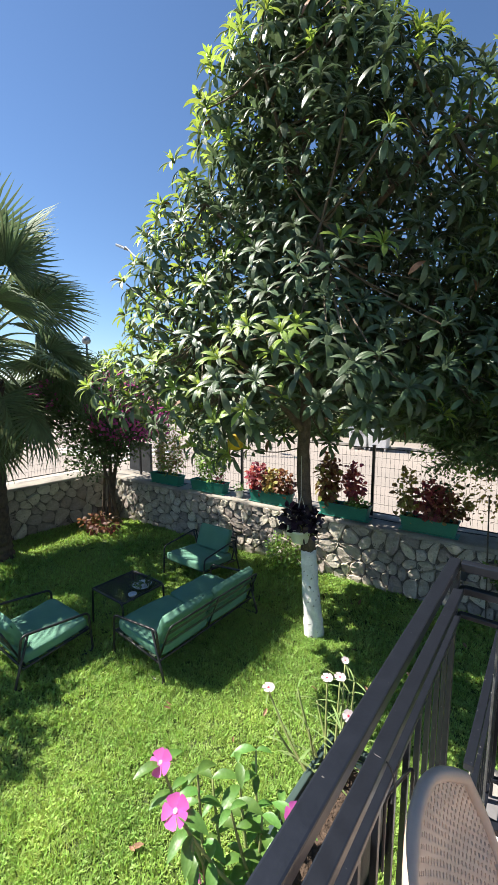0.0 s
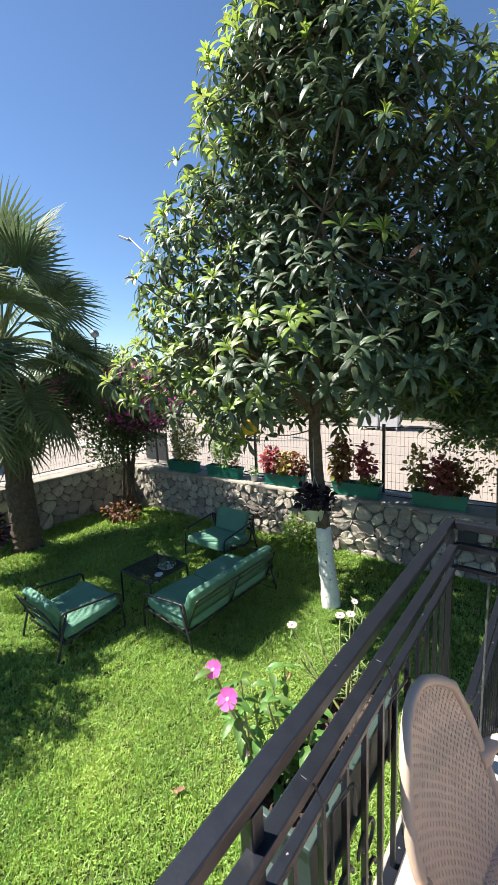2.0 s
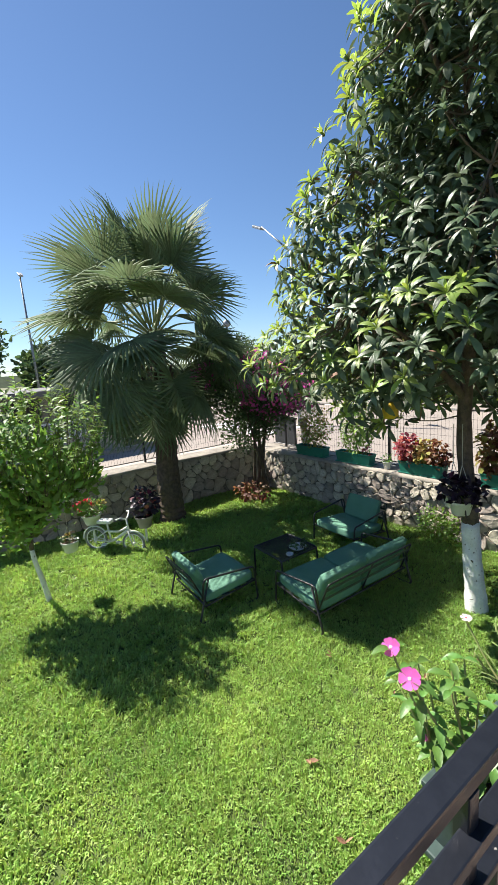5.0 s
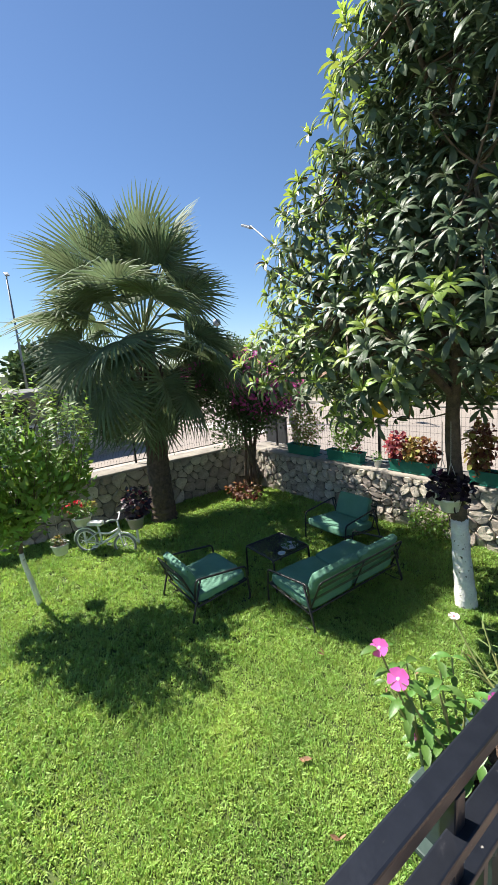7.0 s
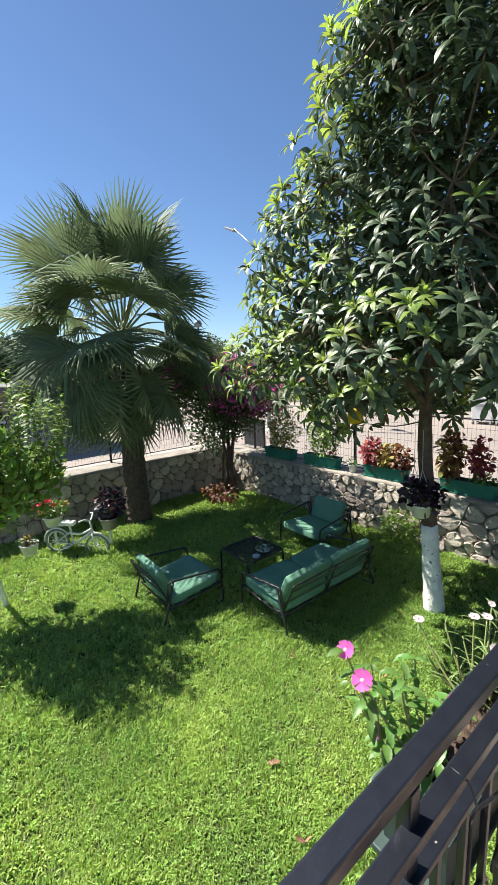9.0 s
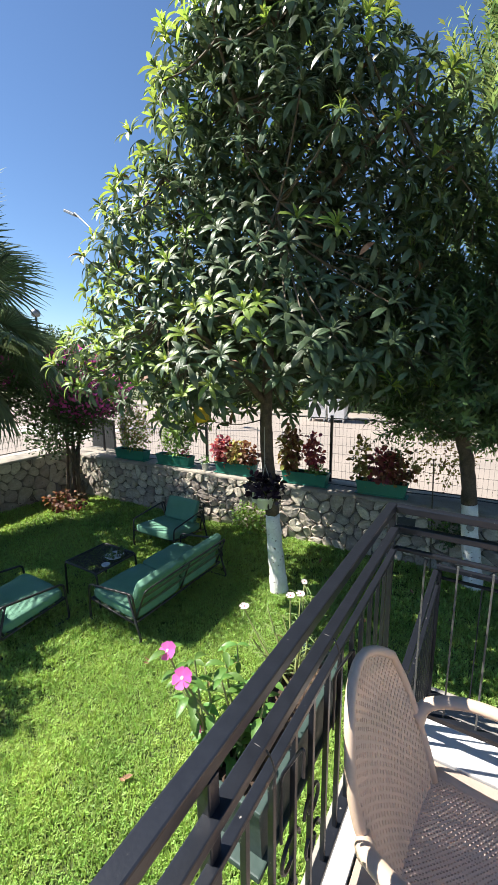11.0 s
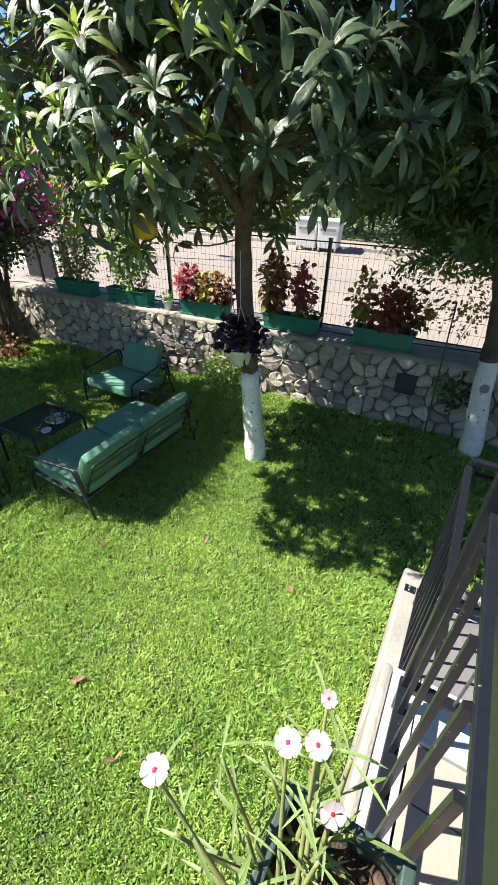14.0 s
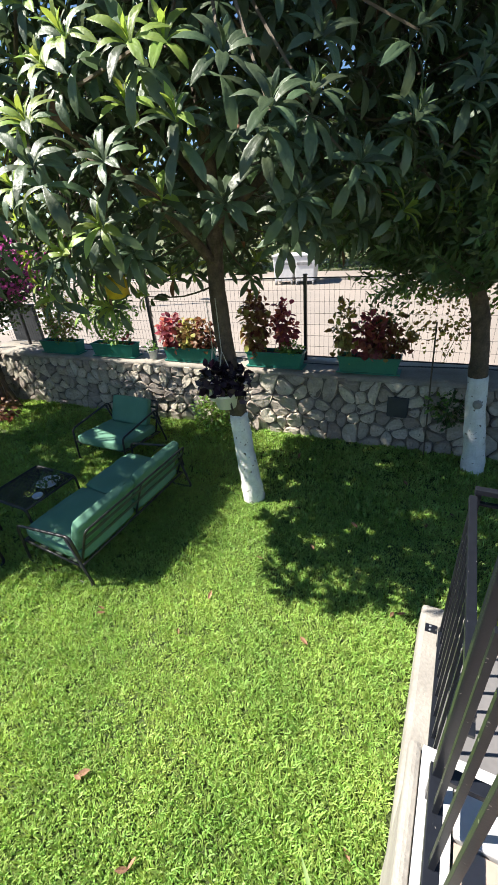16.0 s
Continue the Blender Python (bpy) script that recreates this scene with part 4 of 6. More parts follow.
def bush_leaves(rng, count, centre, radii, shape, inner=0.35, up=0.5):
    """Leaf poses through an ellipsoid, denser at its skin, with lumps and gaps."""
    out = []
    c = Vector(centre)
    while len(out) < count:
        d = Vector(rng.normal(0, 1, 3)).normalized()
        gap = noise.noise(d * 2.3 + c) + 0.55 * noise.noise(d * 5.1 + c)
        if rng.random() < 0.25 - gap * 0.7:
            continue
        r = rng.uniform(inner, 1.0) ** 0.5 * (1 + 0.35 * gap)
        p = c + Vector((d.x * radii[0], d.y * radii[1], d.z * radii[2])) * r
        way = d + Vector((rng.uniform(-0.8, 0.8), rng.uniform(-0.8, 0.8), up + rng.uniform(-0.7, 0.7)))
        out.append(axes(p, way, d + Vector((0, 0, 0.5)), rng.uniform(0.7, 1.3)))
    return out


def leaf_mass(name, sets, parent, material, label=""):
    v, f = join([scatter(sh, ms) for sh, ms in sets])
    return tagged(arrays_object(name, v, f, material, parent), label, kind="stuff")


def lemon_tree():
    rng = np.random.default_rng(4)
    tree = thing("lemon_tree", "young lemon tree with a thin whitewashed trunk", "tree", pose(-4.92, 0.42, 0))
    line = spline([(0, 0, -0.05), (0.06, -0.05, 0.35), (0.13, -0.10, 0.70), (0.16, -0.09, 0.96), (0.22, 0.05, 1.4), (0.3, 0.2, 2.3)], 5)
    for name, lo, hi, mat in (("limewash", -1, 0.84, M_LIME), ("trunk", 0.8, 9, M_BARK)):
        pts = [p for p in line if lo <= p.z <= hi]
        bm = bmesh.new()
        tube(bm, pts, [0.036 - 0.011 * p.z for p in pts], 10)
        part(name, bm, mat, tree, "white limewash on the trunk" if name == "limewash" else "", True)
    sh = leaf_shape(0.115, 0.055, 0.2, 0.25, 2)
    masses = ((520, (0.3, 0.15, 1.6), (0.5, 0.5, 0.5)), (260, (0.2, 0.42, 1.6), (0.38, 0.36, 0.34)), (240, (0.25, -0.35, 1.45), (0.4, 0.4, 0.4)), (220, (0.15, -0.2, 1.28), (0.36, 0.4, 0.28)), (60, (0.15, 0.65, 1.7), (0.24, 0.24, 0.34)), (420, (0.25, -0.05, 1.95), (0.42, 0.45, 0.42)), (320, (0.05, -0.3, 1.15), (0.34, 0.36, 0.34)))
    sets = [(sh, bush_leaves(rng, int(n * 1.3), c, r, sh, 0.2, 0.9)) for n, c, r in masses]
    shoots, twig = [], bmesh.new()
    for k in range(150):
        d = Vector(rng.normal(0, 1, 3)).normalized()
        rise = 0.95 if k % 5 else 1.5
        p = Vector((0.26 + 0.46 * d.x, 0.14 + 0.62 * d.y, 1.78 + 0.5 * d.z + 0.3 * rng.random()))
        way = Vector((0.45 * d.x + rng.uniform(-0.25, 0.25), 0.45 * d.y + rng.uniform(-0.25, 0.25), rise)).normalized()
        length = rng.uniform(0.25, 0.5) * (1.35 if k % 9 == 0 else 1.0)
        tube(twig, [p - way * 0.12, p + way * length], [0.004, 0.0015], 4, False)
        for i in range(13):
            a = i * 2.4 + rng.uniform(-0.4, 0.4)
            u = way.orthogonal().normalized()
            side = math.cos(a) * u + math.sin(a) * way.cross(u)
            shoots.append(axes(p + way * length * (i + 1) / 13, side + way * rng.uniform(0.3, 0.9), way, rng.uniform(0.55, 0.95)))
    leaf_mass("crown", sets + [(sh, shoots)], tree, M_CITRUS)
    tagged(part("branchwork", twig, M_TWIG, tree), kind="stuff")
    for k in range(10):
        d = Vector((rng.uniform(-0.45, 0.45), rng.uniform(-0.55, 0.6), rng.uniform(0.5, 1.5)))
        foot = Vector((0.17, -0.05, 1.0 + 0.05 * k))
        bm = bmesh.new()
        tube(bm, spline([foot, foot + d * 0.5 + Vector((0, 0, 0.05)), foot + d], 4), [0.014 - 0.0012 * i for i in range(9)], 5)
        part("limb", bm, M_TWIG, tree)
    for p in ((0.0, -0.45, 1.62), (0.12, -0.5, 1.58), (-0.05, -0.52, 1.5)):
        bm = bmesh.new()
        lathe(bm, [(0.004, -0.045), (0.02, -0.036), (0.034, -0.01), (0.034, 0.014), (0.02, 0.038), (0.006, 0.05)], 10, pose(*p))
        part("lemon", bm, M_YELLOW, tree, "ripe yellow lemon", True)
    return tree


lemon_tree()


def bougainvillea():
    rng = np.random.default_rng(14)
    b = thing("bougainvillea", "flowering magenta bougainvillea in the wall corner", "shrub", pose(-6.5, 4.95, 0) @ Matrix.Diagonal((1.22, 1.22, 1.24, 1)))
    for k in range(6):
        d = Vector((rng.uniform(-0.5, 0.4), rng.uniform(-0.4, 0.6), 1.9))
        bm = bmesh.new()
        tube(bm, spline([(0.06 * k - 0.15, 0.03 * k, -0.05), (0.05 * k - 0.1 + d.x * 0.3, d.y * 0.3, 0.8), d], 5), [0.034 - 0.0026 * i for i in range(11)], 7)
        part("stem", bm, M_BARK, b, smooth=True)
    sh = leaf_shape(0.055, 0.034, 0.15, 0.2, 2)
    leaf_mass("foliage", [(sh, bush_leaves(rng, n, c, r, sh, 0.15)) for n, c, r in ((5200, (-0.05, -0.2, 1.95), (0.55, 0.75, 0.6)), (4200, (0.12, 0.4, 1.75), (0.62, 0.6, 0.45)), (1500, (-0.1, -0.1, 1.2), (0.35, 0.5, 0.4)), (350, (-0.2, -0.6, 2.2), (0.35, 0.4, 0.4)), (2600, (0.2, 0.1, 1.5), (0.5, 0.5, 0.45)))], b, M_SHRUB)
    br = leaf_shape(0.056, 0.048, 0.1, 0.35, 2)
    leaf_mass("bract_mass", [(br, bush_leaves(rng, n, c, r, br, 0.5)) for n, c, r in ((600, (0.2, 0.0, 2.15), (0.5, 0.5, 0.36)), (950, (0.42, 0.2, 1.78), (0.58, 0.6, 0.36)), (160, (-0.1, -0.75, 2.15), (0.3, 0.3, 0.22)), (120, (0.1, 0.25, 1.6), (0.3, 0.3, 0.3)))], b, M_BOUG, "magenta bracts")
    return b


bougainvillea()


# ---- terrace chair ----
def woven(bm, point, nu, nv, offset, holes):
    """A moulded weave: ridges in both ways and a small hole at every crossing, on the surface point(u, v)."""
    grid = []
    for i in range(nu + 1):
        row = []
        for j in range(nv + 1):
            p, n = point(i / nu, j / nv)
            k = -0.006 if i % 3 == 1 and (j + 2 * (i // 3 % 2)) % 4 == 1 else 0.0004
            row.append(bm.verts.new(p + n * (k + offset)))
        grid.append(row)
    for i in range(nu):
        for j in range(nv):
            if holes and i % 4 == 1 and (j + 2 * (i // 4 % 2)) % 4 == 1 and 4 < i < nu - 4 and 4 < j < nv - 4:
                continue
            bm.faces.new((grid[i][j], grid[i + 1][j], grid[i + 1][j + 1], grid[i][j + 1]))
    return grid


def terrace_chair(m, label):
    """A moulded armchair that faces +x, its seat's back edge over the origin."""
    c = thing("terrace_chair", label, "chair", m, "terrace chairs")

    def back(u, v):
        s = 2 * u - 1
        z = 0.43 + v * (0.43 - 0.07 * abs(s) ** 1.7)
        w = 0.155 + 0.047 * math.sin(math.pi * min(1, v * 1.05)) ** 0.8 - 0.01 * v ** 4
        x = 0.0 - 0.16 * v - 0.015 * math.sin(math.pi * v) + 0.036 * s * s * (0.4 + 0.6 * v)
        return Vector((x, s * w, z)), Vector((0.95, -0.3 * s, 0.3)).normalized()

    def seat(u, v):
        s = 2 * u - 1
        x = 0.38 * v
        return Vector((x, s * (0.185 + 0.03 * v), 0.43 - 0.018 * math.sin(math.pi * v) - 0.03 * max(0, v - 0.8) * 5 * (v - 0.8) + 0.012 * s * s)), Vector((0, 0, 1))

    for name, f in (("backrest", back), ("seat", seat)):
        bm = bmesh.new()
        woven(bm, f, 108 if name == "backrest" else 150, 84 if name == "backrest" else 140, 0.004, name == "seat")
        part(name, bm, M_RATTAN, c, "woven-pattern beige plastic")
    # the thick smooth rim round the back, and the edges of the seat
    rim = [back(0, t / 8)[0] for t in range(9)] + [back(t / 10, 1)[0] for t in range(1, 10)] + [back(1, 1 - t / 8)[0] for t in range(9)]
    bm = bmesh.new()
    tube(bm, rim, 0.0135, 10)
    part("back_rim", bm, M_RATTAN, c, smooth=True)
    edge = [seat(0, t / 8)[0] for t in range(9)] + [seat(t / 8, 1)[0] for t in range(1, 8)] + [seat(1, 1 - t / 8)[0] for t in range(9)]
    bm = bmesh.new()
    tube(bm, [p + Vector((0, 0, -0.006)) for p in edge], 0.016, 8)
    part("seat_rim", bm, M_RATTAN, c, smooth=True)
    for s in (-1, 1):
        bm = bmesh.new()
        pts = spline([(-0.06, s * 0.192, 0.55), (-0.03, s * 0.24, 0.588), (0.06, s * 0.275, 0.618), (0.17, s * 0.283, 0.625), (0.235, s * 0.278, 0.60), (0.262, s * 0.262, 0.53), (0.28, s * 0.225, 0.43)], 5)
        tube(bm, pts, 0.021, 10)
        for v in bm.verts:
            v.co.z = v.co.z if v.co.z < 0.56 else 0.655 + (v.co.z - 0.655) * 0.75
        part("armrest", bm, M_RATTAN, c, smooth=True)
        for x, lean in ((0.02, -0.09), (0.34, 0.04)):
            bm = bmesh.new()
            tube(bm, [(x, s * 0.19, 0.43), (x + lean * 0.5, s * 0.205, 0.2), (x + lean, s * 0.22, 0.0)], [0.024, 0.02, 0.016], 8)
            part("leg", bm, M_RATTAN, c, smooth=True)
    return c


terrace_chair(pose(0.655, 1.05, FLOOR, 0, 0, -6), "beige moulded armchair with a woven pattern by the railing")
terrace_chair(pose(1.62, 1.12, FLOOR, 0, 0, 178), "beige moulded armchair with a woven pattern across the terrace")


# ---- pots, boxes and their plants ----
def plant_shape(kind):
    return {"coleus": leaf_shape(0.085, 0.06, 0.35, 0.2, 3), "small": leaf_shape(0.056, 0.033, 0.2, 0.2, 2), "strap": leaf_shape(0.13, 0.010, 0.4, 0.3, 4), "vinca": leaf_shape(0.066, 0.029, 0.55, 0.45, 6)}[kind]


def window_box(name, length, m, label, group, material=M_BOX, depth=0.19, height=0.185):
    b = thing(name, label, "planter", m, group)
    bm = bmesh.new()
    for x0, y0, x1, y1 in ((-length / 2, -depth / 2, length / 2, -depth / 2 + 0.006), (-length / 2, depth / 2 - 0.006, length / 2, depth / 2), (-length / 2, -depth / 2 + 0.006, -length / 2 + 0.006, depth / 2 - 0.006), (length / 2 - 0.006, -depth / 2 + 0.006, length / 2, depth / 2 - 0.006)):
        box(bm, x0, y0, 0.02, x1, y1, height)
    box(bm, -length / 2, -depth / 2, 0.012, length / 2, depth / 2, 0.02)
    for v in bm.verts:
        k = 0.90 + 0.10 * v.co.z / height
        v.co.x, v.co.y = v.co.x * k, v.co.y * k
    part("trough", bm, material, b)
    bm = bmesh.new()
    for x0, y0, x1, y1 in ((-length / 2 - 0.008, -depth / 2 - 0.008, length / 2 + 0.008, -depth / 2 + 0.008), (-length / 2 - 0.008, depth / 2 - 0.008, length / 2 + 0.008, depth / 2 + 0.008), (-length / 2 - 0.008, -depth / 2 + 0.008, -length / 2 + 0.008, depth / 2 - 0.008), (length / 2 - 0.008, -depth / 2 + 0.008, length / 2 + 0.008, depth / 2 - 0.008)):
        box(bm, x0, y0, height, x1, y1, height + 0.014, 0.003)
    part("rim", bm, material, b)
    bm = bmesh.new()
    box(bm, -length / 2 - 0.012, -depth / 2 - 0.006, 0.0, length / 2 + 0.012, depth / 2 + 0.006, 0.016, 0.004)
    part("saucer", bm, material, b)
    bm = bmesh.new()
    n = 60
    grid = [[bm.verts.new((-length / 2 * 0.97 + length * 0.97 * i / n, -depth / 2 * 0.95 + depth * 0.95 * j / 14, height - 0.025 + 0.016 * noise.noise(Vector((i * 0.45, j * 0.8, length))) + 0.014 * noise.noise(Vector((i * 1.9, j * 2.3, length))))) for j in range(15)] for i in range(n + 1)]
    for i in range(n):
        for j in range(14):
            bm.faces.new((grid[i][j], grid[i + 1][j], grid[i + 1][j + 1], grid[i][j + 1]))
    part("soil", bm, M_EARTH, b, "dark potting soil", True)
    return b


def bedding(name, m, label, category, masses, stems, seed, height=0.4):
    """A plant of stems and leaves: masses of (material, leaf kind, count, centre, radii)."""
    rng = np.random.default_rng(seed)
    p = thing(name, label, category, m)
    bm = bmesh.new()
    for k in range(stems):
        _, _, _, c, r = masses[k % len(masses)]
        foot = Vector((c[0] * 0.8 + rng.uniform(-0.05, 0.05), rng.uniform(-0.04, 0.04), -0.02))
        tip = Vector(c) + Vector((rng.uniform(-0.7, 0.7) * r[0], rng.uniform(-0.7, 0.7) * r[1], rng.uniform(0, 0.6) * r[2]))
        tube(bm, spline([foot, foot.lerp(tip, 0.5) + Vector((0, 0, 0.02)), tip], 3), [0.005, 0.0045, 0.004, 0.0035, 0.003, 0.0025, 0.002], 4, False)
    tagged(part("stalks", bm, M_STEM, p), kind="stuff")
    by = {}
    for mat, kind, count, c, r in masses:
        sh = plant_shape(kind)
        by.setdefault(mat.name, (mat, []))[1].append((sh, bush_leaves(rng, int(count * (1.7 if count > 60 else 1)), c, r, sh, 0.1, 0.1)))
    for mat, sets in by.values():
        leaf_mass("foliage", sets, p, mat)
    return p


BOXES = ((-5.40, 0.78), (-4.31, 0.78), (-2.99, 0.74), (-1.72, 0.74), (-0.56, 0.70))
for x, length in BOXES:
    y = wall_y(x) + 0.14
    window_box("planter_box", length, pose(x, y, WALL_TOP + 0.008, 0, 0, ANGLE_N), "green plastic planter box on the garden wall", "planter boxes on the wall")


def on_wall(x, dy=0.14):
    return pose(x, wall_y(x) + dy, WALL_TOP + 0.165, 0, 0, ANGLE_N)


bedding("trailing_shrub", on_wall(-5.35), "thin variegated shrub in a planter box", "plant", ((M_CITRUS, "small", 420, (0.0, 0, 0.46), (0.42, 0.16, 0.5)), (M_COLEUS_GOLD, "small", 320, (0.05, 0, 0.42), (0.4, 0.15, 0.42))), 14, 51)
bedding("leafy_shrub", on_wall(-4.28), "bright green leafy shrub in a planter box", "plant", ((M_CITRUS, "small", 950, (0.02, 0, 0.52), (0.38, 0.18, 0.56)), (M_COLEUS_RED, "coleus", 14, (0.24, 0, 0.1), (0.08, 0.08, 0.1))), 12, 52)
bedding("red_gold_coleus", on_wall(-2.98), "red and gold coleus in a planter box", "plant", ((M_COLEUS_RED, "coleus", 170, (-0.25, 0, 0.2), (0.22, 0.14, 0.22)), (M_COLEUS_GOLD, "coleus", 110, (0.02, 0, 0.2), (0.16, 0.13, 0.2)), (M_COLEUS_DARK, "coleus", 110, (0.24, 0, 0.18), (0.17, 0.13, 0.2))), 26, 53)
bedding("tall_coleus", on_wall(-1.74), "tall dark and red coleus in a planter box", "plant", ((M_COLEUS_DARK, "coleus", 120, (-0.22, 0, 0.36), (0.16, 0.13, 0.38)), (M_COLEUS_GOLD, "coleus", 110, (-0.26, 0, 0.34), (0.16, 0.13, 0.36)), (M_COLEUS_RED, "coleus", 110, (0.14, 0, 0.34), (0.13, 0.11, 0.28)), (M_BALC, "small", 130, (0.2, 0, 0.08), (0.15, 0.1, 0.1))), 26, 54)
bedding("mixed_coleus", on_wall(-0.55), "gold-edged and dark red coleus in a planter box", "plant", ((M_COLEUS_GOLD, "coleus", 90, (-0.3, 0, 0.3), (0.16, 0.13, 0.32)), (M_COLEUS_RED, "coleus", 130, (0.02, 0, 0.25), (0.2, 0.14, 0.25)), (M_COLEUS_DARK, "coleus", 120, (0.15, 0, 0.2), (0.22, 0.14, 0.22)), (M_SHRUB, "small", 90, (0.1, 0.05, 0.5), (0.25, 0.1, 0.22)), (M_COLEUS_GOLD, "coleus", 40, (0.35, 0, 0.3), (0.12, 0.1, 0.22))), 30, 55)
# a climber through the fence
bedding("fence_climber", on_wall(0.2, 0.3), "light green climber threaded through the wire fence", "plant", ((M_COLEUS_GOLD, "small", 260, (0.0, 0.1, 0.5), (0.4, 0.08, 0.5)), (M_CITRUS, "small", 330, (-0.35, 0.1, 0.8), (0.65, 0.08, 0.22)), (M_CITRUS, "small", 420, (0.9, 0.12, 0.72), (0.8, 0.08, 0.3)), (M_CITRUS, "small", 130, (2.2, 0.12, 0.7), (0.6, 0.08, 0.2))), 4, 56)


hose = thing("garden_hose", "thin black irrigation hose along the wall top", "hose")
bm = bmesh.new()
tube(bm, spline([(x, wall_y(x) + 0.30 + 0.02 * math.sin(2.3 * x), WALL_TOP + 0.012 + 0.05 * max(0.0, math.sin(1.7 * x + 0.8))) for x in (-6.6, -5.8, -4.9, -3.6, -2.4, -1.1, 0.0, 0.8, 1.6, 2.4)], 5), 0.009, 6)
part("pipe", bm, M_FENCE, hose, smooth=True)


def pot_body(c, r, h, material=M_POT):
    bm = bmesh.new()
    lathe(bm, [(r * 0.62, 0), (r * 0.68, 0.004), (r * 0.93, h * 0.82), (r, h * 0.84), (r * 1.02, h * 0.97), (r, h), (r * 0.93, h * 0.99), (r * 0.9, h * 0.8)], 24)
    part("body", bm, material, c, smooth=True)
    bm = bmesh.new()
    lathe(bm, [(r * 0.9, h * 0.8), (r * 0.5, h * 0.83), (0.01, h * 0.84)], 16)
    part("soil", bm, M_EARTH, c)


small_pot = thing("flower_pot", "small white pot on the garden wall", "pot", pose(-3.62, wall_y(-3.62) + 0.12, WALL_TOP + 0.006))
pot_body(small_pot, 0.075, 0.13)
bedding("succulent", pose(-3.62, wall_y(-3.62) + 0.12, WALL_TOP + 0.125), "small green succulent in a white pot", "plant", ((M_BALC, "small", 50, (0, 0, 0.06), (0.07, 0.07, 0.08)),), 5, 57)


def hanging_pot(m, top, r, h, label):
    """A pot under three cords that meet at the height top over its foot."""
    p = thing("hanging_pot", label, "pot", m, "hanging pots")
    pot_body(p, r, h)
    for k in range(3):
        a = 2 * math.pi * k / 3 + 0.4
        bm = bmesh.new()
        tube(bm, [(r * math.cos(a), r * math.sin(a), h * 0.95), (0.004, 0, top * 0.55), (0, 0, top)], 0.0035, 5)
        part("cord", bm, M_ROPE, p)
    return p


hanging_pot(pose(-1.47, 4.03, 1.13), 0.95, 0.125, 0.15, "white hanging pot tied to the tree trunk")
bedding("purple_shamrock", pose(-1.47, 4.03, 1.26), "dark purple trailing plant in a hanging pot", "plant", ((M_PURPLE, "coleus", 110, (0, 0, 0.13), (0.22, 0.2, 0.11)), (M_PURPLE, "coleus", 16, (0.15, -0.02, 0.02), (0.1, 0.1, 0.08)), (M_PALEPETAL, "small", 10, (0.05, -0.08, 0.15), (0.2, 0.15, 0.08))), 18, 58)
hanging_pot(pose(-4.86, 0.76, 0.60), 0.62, 0.115, 0.15, "white hanging pot under the lemon tree")
bedding("hanging_fern", pose(-4.86, 0.76, 0.73), "small orange and green plant in a hanging pot", "plant", ((M_SHRUB, "small", 50, (0, 0, 0.04), (0.1, 0.1, 0.06)), (M_COLEUS_GOLD, "small", 20, (-0.03, 0, 0.07), (0.06, 0.06, 0.05))), 5, 59)

hanging_pot(pose(-1.60, 4.10, 1.16), 0.9, 0.105, 0.15, "smaller white hanging pot behind the tree trunk's pot")
# an insect trap in the tree
trap = thing("insect_trap", "yellow plastic insect trap hanging in the tree", "trap", pose(-1.80, 3.33, 2.28))
bm = bmesh.new()
lathe(bm, [(0.05, -0.07), (0.075, -0.06), (0.08, 0.02), (0.06, 0.07), (0.02, 0.09)], 16)
part("body", bm, M_YELLOW, trap, smooth=True)
bm = bmesh.new()
lathe(bm, [(0.012, 0), (0.014, 0.004), (0.012, 0.008)], 10, pose(0.05, -0.058, -0.01, 90, 0, 40))
part("entry_hole", bm, M_HOUSEDARK, trap)
bm = bmesh.new()
tube(bm, [(0, 0, 0.08), (0.02, 0.05, 0.5)], 0.002, 4)
part("wire", bm, M_FENCE, trap)

# green sprouts at the wall's foot, and a croton bed in the corner
bedding("wall_weed", pose(-2.5, wall_y(-2.5) - 0.22, 0.0), "bright green weed at the wall's foot", "plant", ((M_CITRUS, "small", 420, (0, 0, 0.24), (0.34, 0.16, 0.3)),), 14, 60)
bedding("wall_weed", pose(0.30, wall_y(0.3) - 0.1, 0.52), "green fern growing out of the wall", "plant", ((M_CITRUS, "small", 60, (-0.06, 0, 0.16), (0.13, 0.08, 0.13)), (M_SHRUB, "small", 110, (0.08, 0, 0.08), (0.15, 0.1, 0.2))), 8, 61)
bedding("croton", pose(-6.25, 4.55, 0.0), "rust-coloured croton under the bougainvillea", "plant", ((M_COLEUS_DARK, "coleus", 90, (0, 0, 0.18), (0.45, 0.25, 0.16)), (M_LEAF_DRY, "coleus", 60, (0.1, 0.1, 0.2), (0.4, 0.25, 0.15))), 12, 62)


